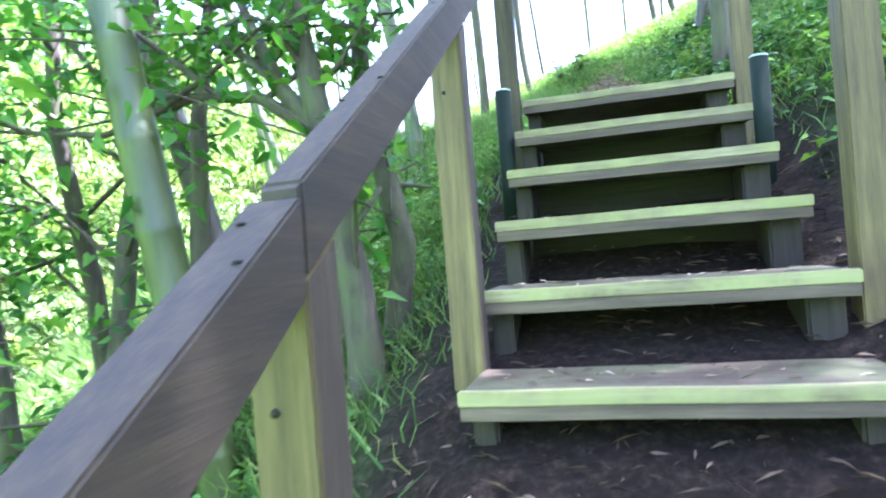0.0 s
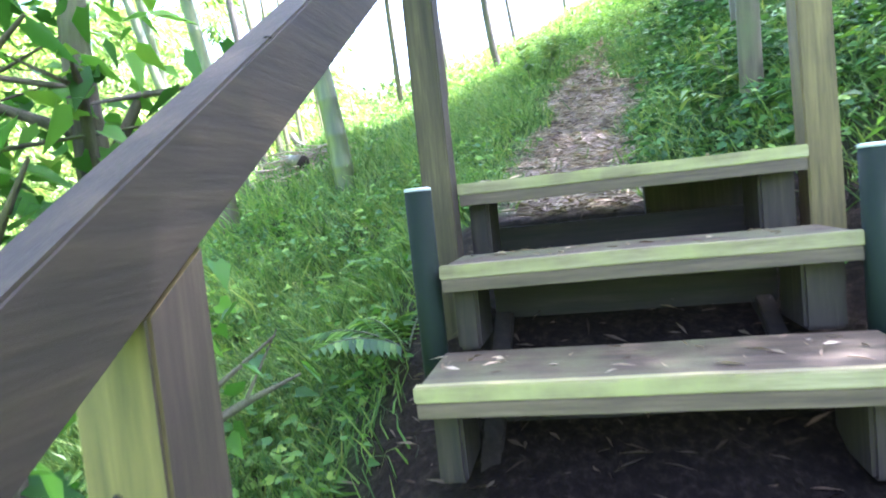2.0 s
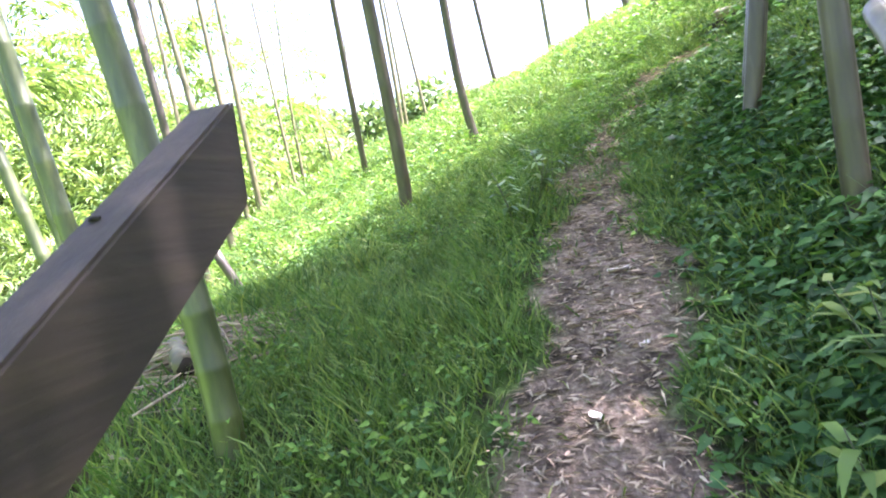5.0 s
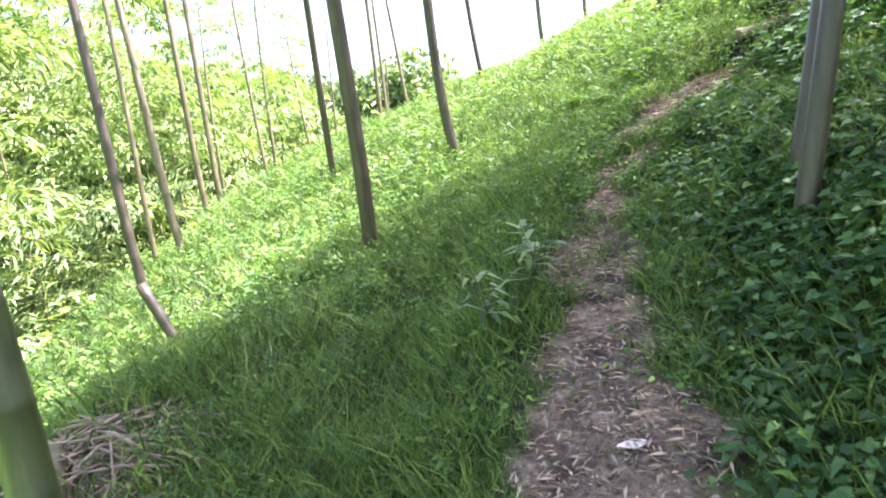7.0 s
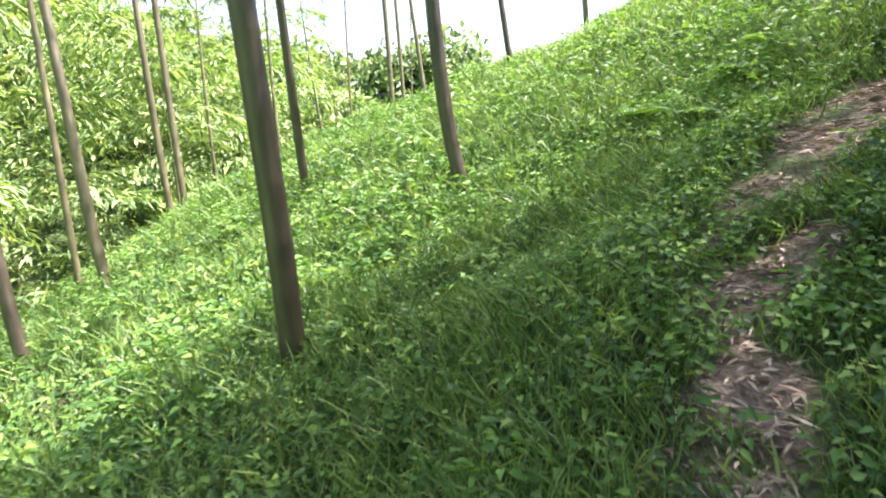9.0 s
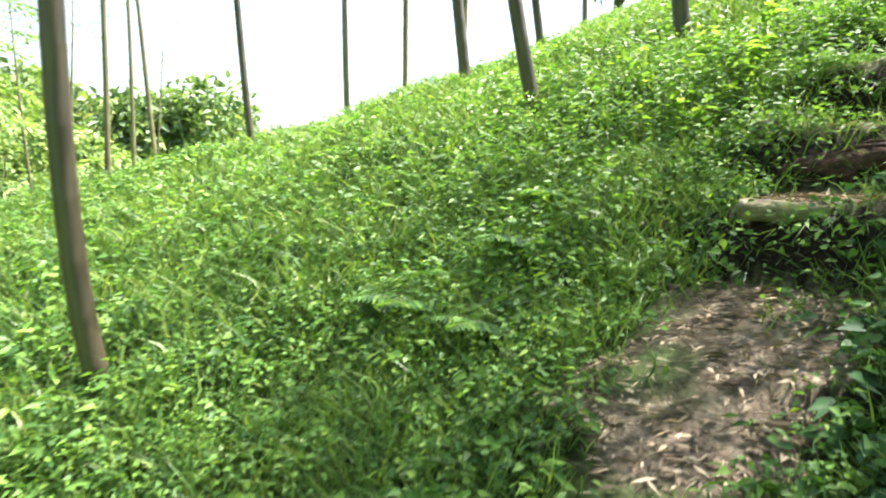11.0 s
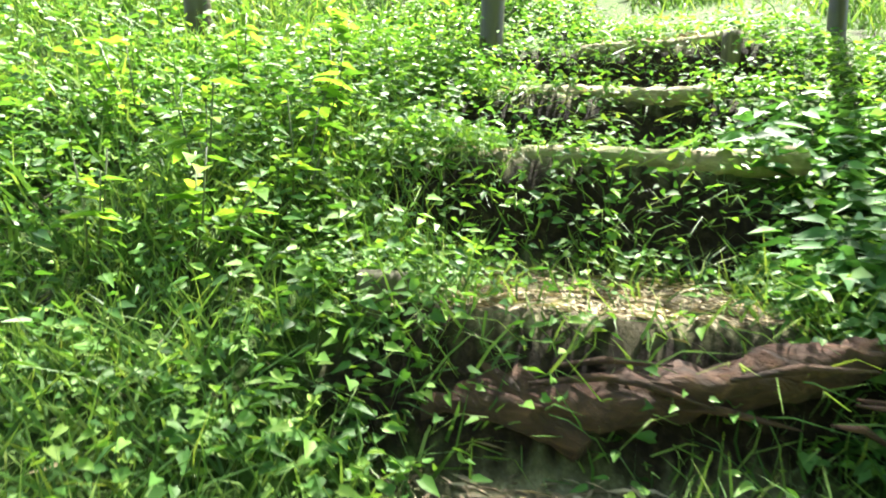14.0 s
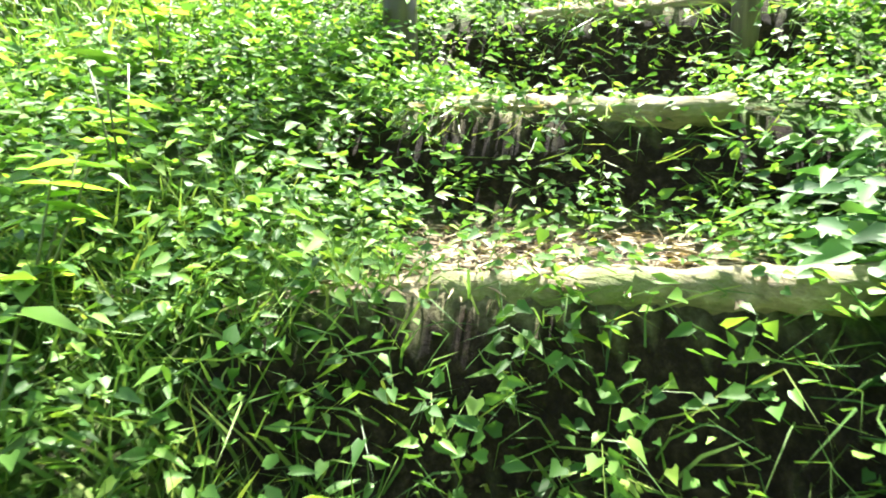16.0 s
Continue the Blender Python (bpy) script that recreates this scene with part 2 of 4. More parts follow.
def plain(name, col, rough, lo=.8):
    def build(nt, bsdf, out):
        n = noise_of(nt, coords(nt), 40, 4)
        nt.links.new(mix(nt, n, tuple(c * lo for c in col), col), bsdf.inputs["Base Color"])
        bsdf.inputs["Roughness"].default_value = rough
        bsdf.inputs["Specular IOR Level"].default_value = .2
        bump(nt, bsdf, n, .1, .002)
    return material(name, build)


PIPEGREEN = plain("dark green coated pipe", (.008, .015, .010), .8)
CAPGREY = plain("pale grey cap", (.42, .46, .44), .5)
CORD = plain("dark cord", (.02, .018, .015), .8)
# near-black colour for the shade inside hollow bamboo
HOLLOWSHADE = plain("dark disc for hollow shade", (.02, .015, .01), .9)
SAWN = plain("sawn log end", (.36, .29, .19), .8, .5)
CUP = plain("pale blue plastic", (.35, .48, .60), .4)
PALEPIECE = plain("pale piece", (.72, .66, .55), .7)
HEAPWOOD = woody("dead bamboo stalks", (.12, .09, .06), (.28, .22, .15), (.45, .38, .28), 'x', .8, 12)


# ---------------------------------------------------------------- mesh helpers
def tidy(me, mat, flat=True):
    me.materials.append(mat)
    if not flat:
        me.polygons.foreach_set("use_smooth", np.ones(len(me.polygons), bool))
    return me


def part(name, bm, mat, parent=None, label="", flat=False):
    """One bmesh as one mesh object under a thing or part."""
    me = bpy.data.meshes.new(name)
    bm.to_mesh(me)
    bm.free()
    ob = new(name, tidy(me, mat, flat))
    ob.parent = parent
    return tagged(ob, label)


def thing(name, label, category, at=(0, 0, 0), group="", kind=""):
    ob = new(name)
    ob.location = at
    ob.empty_display_size = .1
    return tagged(ob, label, category, group, kind)


def quick(name, verts, faces, mat, flat=True):
    me = bpy.data.meshes.new(name)
    me.from_pydata(verts, [], faces)
    me.update()
    return new(name, tidy(me, mat, flat))


def box(x0, x1, y0, y1, z0, z1, bev=.006, wobble=0.0, cut=0):
    bm = bmesh.new()
    bmesh.ops.create_cube(bm, size=1)
    for v in bm.verts:
        v.co = Vector(((x0, x1)[v.co.x > 0], (y0, y1)[v.co.y > 0], (z0, z1)[v.co.z > 0]))
    if cut:
        longest = max(range(3), key=lambda i: (x1 - x0, y1 - y0, z1 - z0)[i])
        es = [e for e in bm.edges if abs((e.verts[0].co - e.verts[1].co)[longest]) > 1e-4]
        bmesh.ops.subdivide_edges(bm, edges=es, cuts=cut, use_grid_fill=True)
        for v in bm.verts:
            v.co += wobble * noise.noise_vector(v.co * 3.1)
    if bev:
        es = [e for e in bm.edges if e.is_manifold and e.calc_face_angle(0) > .6]
        bmesh.ops.bevel(bm, geom=es, offset=bev, segments=2, affect='EDGES', clamp_overlap=True)
    return bm


def tube(pts, radii, sides=10, rough=0.0, caps=True, bm=None, freq=6):
    """A bent round rod through pts."""
    bm = bm or bmesh.new()
    pts = [Vector(p) for p in pts]
    rings, ref = [], Vector((.31, .9, .2))
    for i, p in enumerate(pts):
        d = (pts[min(i + 1, len(pts) - 1)] - pts[max(i - 1, 0)]).normalized()
        a = d.cross(ref if abs(d.dot(ref)) < .95 else Vector((1, 0, 0))).normalized()
        b = d.cross(a)
        ring = []
        for k in range(sides):
            ang = 2 * math.pi * k / sides
            u = a * math.cos(ang) + b * math.sin(ang)
            r = radii[i] * (1 + rough * noise.noise((p + u * radii[i] * 2) * freq))
            ring.append(bm.verts.new(p + u * r))
        rings.append(ring)
    for r0, r1 in zip(rings, rings[1:]):
        for k in range(sides):
            bm.faces.new((r0[k], r0[(k + 1) % sides], r1[(k + 1) % sides], r1[k]))
    if caps:
        bm.faces.new(rings[0][::-1])
        bm.faces.new(rings[-1])
    return bm


def leaf_cloud(name, p, along, up, length, width, mat, fold=.25, shape="diamond", droop=.15):
    """Many leaves in one mesh. p, along, up: n x 3; length, width: n."""
    along = along / (np.linalg.norm(along, axis=1, keepdims=True) + 1e-9)
    side = np.cross(along, up)
    side /= np.linalg.norm(side, axis=1, keepdims=True) + 1e-9
    up = np.cross(side, along)
    L, W = length[:, None], width[:, None]
    n = len(p)
    if shape == "diamond":
        vs = np.stack([p, p + along * L * .4 + side * W * .5 + up * W * fold, p + along * L - up * L * droop,
                       p + along * L * .4 - side * W * .5 + up * W * fold], 1)
        base = np.arange(n)[:, None] * 4
        tri = np.concatenate([base + [0, 2, 1], base + [0, 3, 2]], 1).reshape(-1, 3)
        k = 4
    elif shape == "blade":
        vs = np.stack([p - side * W * .5, p + side * W * .5, p + along * L * .55 + side * W * .42 + up * L * .04,
                       p + along * L * .55 - side * W * .42 + up * L * .04, p + along * L - up * L * droop], 1)
        base = np.arange(n)[:, None] * 5
        tri = np.concatenate([base + [0, 1, 2], base + [0, 2, 3], base + [3, 2, 4]], 1).reshape(-1, 3)
        k = 5
    else:   # heart
        vs = np.stack([p, p - along * L * .08 + side * W * .32 + up * W * fold * .8, p + along * L * .28 + side * W * .5 + up * W * fold,
                       p + along * L - up * L * droop, p + along * L * .28 - side * W * .5 + up * W * fold,
                       p - along * L * .08 - side * W * .32 + up * W * fold * .8], 1)
        base = np.arange(n)[:, None] * 6
        tri = np.concatenate([base + [0, 2, 1], base + [0, 3, 2], base + [0, 4, 3], base + [0, 5, 4]], 1).reshape(-1, 3)
        k = 6
    me = bpy.data.meshes.new(name)
    me.vertices.add(n * k)
    me.vertices.foreach_set("co", vs.astype(np.float32).ravel())
    m = len(tri)
    me.loops.add(m * 3)
    me.loops.foreach_set("vertex_index", tri.astype(np.int32).ravel())
    me.polygons.add(m)
    me.polygons.foreach_set("loop_start", np.arange(0, m * 3, 3, dtype=np.int32))
    me.update(calc_edges=True)
    me.materials.append(mat)
    return new(name, me)


rng = np.random.default_rng(7)


def any_dirs(n, flat=1.0):
    d = rng.normal(size=(n, 3))
    d[:, 2] *= flat
    return d / np.linalg.norm(d, axis=1, keepdims=True)


def clumpy(x, y, s=1.0):
    """Patchiness of the growth, 0 to 1."""
    return np.clip(.5 + .35 * np.sin(2.3 * s * x + 1.1 * np.sin(1.7 * s * y)) * np.sin(2.0 * s * y + .9 * np.sin(1.3 * s * x))
                   + .3 * np.sin(5.1 * s * x + 2 * y) * np.sin(4.3 * s * y - x), 0, 1)


# ---------------------------------------------------------------- ground
def axis(near0, near1, step, far):
    a = list(np.arange(near0, near1, step))
    d, lo, hi = step, near0, near1
    while hi < far:
        a.append(hi)
        d *= 1.16
        hi += d
    d = step
    while lo > -far:
        d *= 1.16
        lo -= d
        a.insert(0, lo)
    return np.array(a)


def ground_sheet():
    xs, ys = axis(-3.0, 6.2, .04, 900), axis(-1.0, 13.5, .04, 900)
    X, Y = np.meshgrid(xs, ys)
    Z = land(X, Y)
    nx, ny = len(xs), len(ys)
    me = bpy.data.meshes.new("ground")
    me.vertices.add(nx * ny)
    me.vertices.foreach_set("co", np.stack([X, Y, Z], -1).astype(np.float32).ravel())
    i = (np.arange(ny - 1)[:, None] * nx + np.arange(nx - 1)).ravel()
    q = np.stack([i, i + 1, i + 1 + nx, i + nx], 1).astype(np.int32)
    me.loops.add(q.size)
    me.loops.foreach_set("vertex_index", q.ravel())
    me.polygons.add(len(q))
    me.polygons.foreach_set("loop_start", np.arange(0, q.size, 4, dtype=np.int32))
    me.update(calc_edges=True)
    me.polygons.foreach_set("use_smooth", np.ones(len(q), bool))
    bare = np.maximum(trodden(X, Y), .8 * step_bare(X, Y))
    bare = np.maximum(bare, .9 * np.exp(-((X + 1.75) / .45) ** 2 - ((Y - 6.1) / .45) ** 2))
    bare = bare * (Y > 3.6)
    # shade under the stairs put into the colour; steep risers show bare soil too
    shaded_earth = (1 - smooth(.6, 1.0, np.abs(X - .55))) * smooth(3.75, 3.6, Y)
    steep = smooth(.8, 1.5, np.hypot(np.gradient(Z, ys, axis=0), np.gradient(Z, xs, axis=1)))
    bare, shaded_earth = bare * (1 - steep), np.maximum(shaded_earth, steep)
    for nm, val in (("bare", bare), ("shaded_earth", shaded_earth), ("lawn", smooth(6, 14, np.hypot(X - .5, Y - 7)) * np.maximum(smooth(-9, -6, X), smooth(8, 5, Y)))):
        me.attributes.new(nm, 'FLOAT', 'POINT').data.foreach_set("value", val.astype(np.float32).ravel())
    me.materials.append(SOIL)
    return tagged(new("ground", me), "sloping woodland ground of soil, moss and dry bamboo litter", "ground", kind="structure")


def step_bare(x, y):
    """Trodden soil on the flats of the log steps; the risers between them are overgrown."""
    d, u = near_line(x, y, np.append(1.95, LX), np.append(9.45, LY), np.append(-.6, np.arange(5.0)))
    f = u - np.floor(u)
    return (1 - smooth(.26, .52, d)) * (.72 + .28 * clumpy(x, y, 2.2)) * (1 - .3 * smooth(.62, .72, f) * smooth(1.0, .9, f))


ground_sheet()


# ---------------------------------------------------------------- timber stairs
RISE, GOING, X0, X1 = .20, .33, .095, 1.015


def tread_at(k):
    """Front edge y and top z of tread k; tread 1 is the lowest one seen from above."""
    return 1.42 + GOING * (k - 1) - .006, .78 + RISE * (k - 1)


def stairs():
    st = thing("wooden_staircase", "weathered open timber staircase with pale tread edges", "staircase", (.55, .2, 0))
    st_inv = Matrix.Translation((-.55, -.2, 0))

    def put(name, bm, mat, label="", parent=st, flat=True):
        if parent is st:
            bmesh.ops.transform(bm, matrix=st_inv, verts=bm.verts)
        return part(name, bm, mat, parent, label, flat)

    for k in range(-2, 7):
        y, z = tread_at(k)
        deep = .54 if k == 6 else .285
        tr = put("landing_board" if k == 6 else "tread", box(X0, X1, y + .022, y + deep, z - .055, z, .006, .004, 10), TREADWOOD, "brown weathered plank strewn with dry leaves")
        # front edge strip, paler than plank and face
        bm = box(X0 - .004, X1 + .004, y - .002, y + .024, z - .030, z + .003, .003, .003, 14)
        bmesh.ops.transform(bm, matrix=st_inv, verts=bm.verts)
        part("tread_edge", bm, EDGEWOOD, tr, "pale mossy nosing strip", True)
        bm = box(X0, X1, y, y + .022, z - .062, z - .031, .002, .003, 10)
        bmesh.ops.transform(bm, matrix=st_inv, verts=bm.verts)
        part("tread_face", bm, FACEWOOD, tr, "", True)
        for s, xa, xb in ((0, X0 + .015, X0 + .075), (1, X1 - .11, X1 - .02)):
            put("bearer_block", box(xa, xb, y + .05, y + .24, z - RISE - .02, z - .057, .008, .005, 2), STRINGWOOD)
    ya, za = tread_at(-3)
    yb, zb = tread_at(6)
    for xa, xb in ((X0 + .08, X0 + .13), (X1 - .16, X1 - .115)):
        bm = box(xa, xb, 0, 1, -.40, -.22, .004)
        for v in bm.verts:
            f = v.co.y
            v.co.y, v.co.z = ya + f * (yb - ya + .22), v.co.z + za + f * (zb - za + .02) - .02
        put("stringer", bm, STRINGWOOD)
    # boards that hold the soil behind the upper treads, coloured near black for shade
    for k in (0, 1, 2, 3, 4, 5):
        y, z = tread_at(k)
        put("back_board", box(X0 + .08, X1 - .1, y + .285, y + .31, z - .19, z - .02, .004), SHADEBOARD, "board behind the tread, coloured near black for shade")
    put("back_board", box(X0 + .06, X1 - .02, 3.34, 3.37, 1.34, 1.63, .004), SHADEBOARD, "dark board under the landing")
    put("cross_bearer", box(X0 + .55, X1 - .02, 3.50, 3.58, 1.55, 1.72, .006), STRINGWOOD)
    # posts and handrail
    def rail_z(y):
        """Underside of the handrail."""
        return .994 + .606 * (y - .52)

    for x, y in ((.075, -.26), (.075, .735), (.073, 1.71), (.055, 3.05)):
        zt = rail_z(y)
        lo = float(land(x, y)) - .15
        bm = box(x - .052, x + .032, y - .045, y + .045, lo, zt + .06, .004, .002, 8)
        for v in bm.verts:
            if v.co.z > zt:
                v.co.z = rail_z(v.co.y) - .024
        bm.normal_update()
        # faces towards +x take the dark wood, as if in shade
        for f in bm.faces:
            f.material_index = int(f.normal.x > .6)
        post = put("post", bm, WEATHERED if y > 3 else POSTWOOD, "yellow-brown square pine post with its shaded side coloured dark")
        post.data.materials.append(POSTSHADE)
        for q in (.06, .2):
            bm = tube([(x - .02, y - .0445, zt - q), (x - .02, y - .0475, zt - q)], [.006, .005], 8)
            bmesh.ops.transform(bm, matrix=st_inv, verts=bm.verts)
            part("nail", bm, CORD, post)
    for k, (ya, yb, dz) in enumerate(((-1.0, .682, -.010), (.690, 3.50, 0))):
        bm = box(.054 if k else .046, .108 if k else .115, 0, 1, -.022, .092, .004, .003, 14)
        for v in bm.verts:
            v.co.y = ya + v.co.y * (yb - ya)
            v.co.z += rail_z(v.co.y) + dz
        rail = put("handrail", bm, RAILWOOD, "grey-brown sloping handrail with nail holes")
        marks = ((.09, .063), (.12, .10), (.3, .075), (.45, .10), (.52, .066), (.70, .085), (.74, .10), (.93, .07)) if k else ((.55, .07), (.93, .10), (.97, .065))
        for f, dx in marks:
            yy = ya + f * (yb - ya)
            bm = tube([(dx, yy, rail_z(yy) + .0905 + dz), (dx, yy, rail_z(yy) + .0935 + dz)], [.0055, .005], 7)
            bmesh.ops.transform(bm, matrix=st_inv, verts=bm.verts)
            part("nail", bm, CORD, rail)
    for y, zt in ((1.845, 2.35), (3.165, 3.1)):
        lo = float(land(1.075, y)) - .15
        put("post", box(1.032, 1.118, y - .045, y + .045, lo, zt, .004, .002, 8), POSTWOOD, "yellow-brown square pine post")
    for x, y, zt in ((.045, 2.79, 1.775), (1.05, 2.74, 1.76)):
        lo = float(land(x, y)) - .1
        pipe = put("pipe_post", tube([(x, y, lo), (x, y, zt - .006)], [.034, .034], 20), PIPEGREEN, "dark green round pipe post", flat=False)
        bm = tube([(x, y, zt - .006), (x, y, zt), (x, y, zt + .003)], [.0345, .034, .028], 20)
        bmesh.ops.transform(bm, matrix=st_inv, verts=bm.verts)
        part("cap", bm, CAPGREY, pipe, "pale grey flat cap")
    return st


stairs()


# ---------------------------------------------------------------- bamboo and trees
def bamboo(x, y, r, lean=(0, 0), bend=.25, tall=11.0, mat=None, label="", crown=260, crown_from=.5, cat="bamboo", gap=.32, sides=12, wide=1.0, foot=None):
    """A culm with swollen joints, bent at the foot, thin branches and a leafy crown high up."""
    z0 = float(land(x, y)) - .06
    th = thing("bamboo", label or "tall slender grey-brown bamboo culm standing on the grassy slope", cat, (x, y, z0), "bamboo on the slope")

    def spine(h):
        f = h / tall
        k = (1 - math.exp(-h * 1.6)) * (bend * lean[0] * 1.2 if foot is None else foot)
        return Vector((lean[0] * h + k, lean[1] * h, h)) + Vector((.25, .1, 0)) * math.sin(f * 2.6 + x) * f * .6

    pts, rad, h, i = [], [], 0.0, 0
    while h < tall:
        rr = r * (1 - .75 * (h / tall) ** 1.3)
        pts += [spine(h), spine(h + .010), spine(h + .022)]
        rad += [rr * .995, rr * (1.04 if mat is CULM else 1.012), rr * .995]
        h += gap * (.55 + .09 * min(i, 9))
        i += 1
    part("culm", tube(pts, rad, sides), mat or OLDCULM, th)
    if crown:
        n = crown
        hh = tall * (crown_from + (1.03 - crown_from) * rng.random(n) ** .8)
        c = np.array([spine(q) for q in hh])
        reach = (.25 + 1.3 * np.sin(np.clip((hh / tall - crown_from) / (1.03 - crown_from), 0, 1) * 2.6 + .4)) * rng.random(n) ** .5 * wide
        a = rng.random(n) * 6.283
        tip = c + np.stack([np.cos(a) * reach, np.sin(a) * reach, .1 * reach - .16 * reach ** 2], 1)
        per = 9
        p = np.repeat(tip, per, 0) + rng.normal(size=(n * per, 3)) * [.24, .24, .16]
        al = any_dirs(n * per, .5)
        al[:, 2] -= .45
        ob = leaf_cloud("crown", p, al, any_dirs(n * per) + [0, 0, 1.2], rng.uniform(.12, .24, n * per), rng.uniform(.022, .04, n * per), BAMBOOLEAF)
        ob.parent = th
        bm = bmesh.new()
        for j in range(0, n, max(1, n // 28)):
            tube([c[j], (c[j] + tip[j]) / 2 + [0, 0, .08], tip[j]], [.009, .006, .003], 4, 0, False, bm)
        tagged(part("branchwork", bm, mat or OLDCULM, th), kind="stuff")
    return th


GREEN_BAMBOO = "thick green bamboo culm with pale joints beside the stairs"
bamboo(-.74, 1.75, .068, (-.173, .0), .3, 9, CULM, GREEN_BAMBOO, 160, .6, foot=-.013)
bamboo(-1.12, 2.55, .06, (-.29, .0), .3, 9, OLDCULM, "dark old bamboo culm leaning among the shrubs", 60, .6, foot=.08)
bamboo(-1.05, 5.17, .068, (-.22, .06), .5, 11, CULM, "thick green-grey bamboo culm with pale joints on the slope", 420, wide=1.4, foot=.12)
bamboo(-2.3, 6.2, .058, (-.15, .0), .4, 11, CULM, "green-grey bamboo culm with pale joints", 120)
bamboo(-3.0, 6.9, .05, (-.24, 0), .5, 10, CULM, "yellow-green leaning bamboo culm", 180)
bamboo(-3.6, 7.6, .05, (-.16, .0), .4, 10, CULM, "yellow-green bamboo culm at the valley edge", 180)
# foot x and y, radius, lean in x and y, sideways bend of the foot
SLOPE = [(-1.02, 8.43, .060, -.03, -.10, .06), (-.55, 10.33, .052, .0, -.05, -.17), (-2.44, 11.85, .046, .03, -.12, -.03), (-.75, 15.6, .045, -.09, .02, -.03),
         (-3.92, 9.80, .055, -.088, .0, -.085), (-4.35, 11.25, .058, -.14, .06, -.10), (-5.66, 14.25, .055, -.074, .0, -.06), (-5.2, 13.9, .05, -.07, .02, -.03),
         (-5.0, 11.6, .038, -.08, .02, -.03), (-7.9, 22.5, .06, -.03, .02, -.01), (-7.2, 20.5, .05, -.1, .02, -.04), (1.83, 15.42, .075, -.139, .0, .0),
         (1.94, 12.59, .062, -.168, .0, -.08), (3.28, 17.2, .065, -.167, .0, .03), (3.37, 12.97, .075, -.15, .0, .03), (4.32, 11.62, .065, .0, .02, .0),
         (1.3, 18.7, .05, -.02, .02, 0), (2.2, 18.2, .05, .02, .02, 0), (.35, 17.6, .05, -.04, .02, -.02), (-3.5, 18.6, .05, -.02, .02, 0),
         (-3.0, 19.5, .045, -.08, .02, -.03), (-4.2, 22.0, .05, -.03, .02, 0), (4.4, 18.5, .05, .0, .02, 0)]
for j, (x, y, r, lean, away, foot) in enumerate(SLOPE):
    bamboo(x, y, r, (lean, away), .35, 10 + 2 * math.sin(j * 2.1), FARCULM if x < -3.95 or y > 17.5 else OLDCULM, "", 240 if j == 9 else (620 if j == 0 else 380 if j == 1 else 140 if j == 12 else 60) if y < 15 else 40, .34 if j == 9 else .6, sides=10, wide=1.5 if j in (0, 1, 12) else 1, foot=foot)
# (4.3, 5.0) and all from (3.9, 2.0) are unseen, added for shade
RIGHT = [(1.39, 5.30, .048, -.02), (1.37, 6.52, .045, .14), (1.47, 6.81, .058, .14), (2.3, 6.0, .055, .02), (3.0, 7.6, .06, .03), (4.4, 9.3, .055, .02),
         (4.16, 9.72, .045, .01), (5.62, 10.24, .05, .05), (5.2, 8.2, .06, .05), (6.9, 12.4, .07, 0), (4.3, 5.0, .06, .0), (5.5, 13.6, .06, 0), (3.9, 2.0, .06, -.02), (3.7, .4, .06, -.02), (4.0, 3.5, .06, -.02), (5.0, 6.6, .06, .0)]
# crown thickness by index, set for the shade cast from out of view
BANK_CROWN = {0: 100, 1: 320, 2: 480, 5: 220, 6: 220, 7: 320, 8: 420, 9: 120, 11: 60, 12: 1400, 13: 1400, 14: 1300}
for j, (x, y, r, lean) in enumerate(RIGHT):
    bamboo(x, y, r, (lean, .02), .1, 9.5 + 1.5 * math.sin(j * 1.7), OLDCULM, "slender brown bamboo culm on the shaded bank, unseen ones added for shade", BANK_CROWN.get(j, 700), .42, sides=10, wide=1.4)


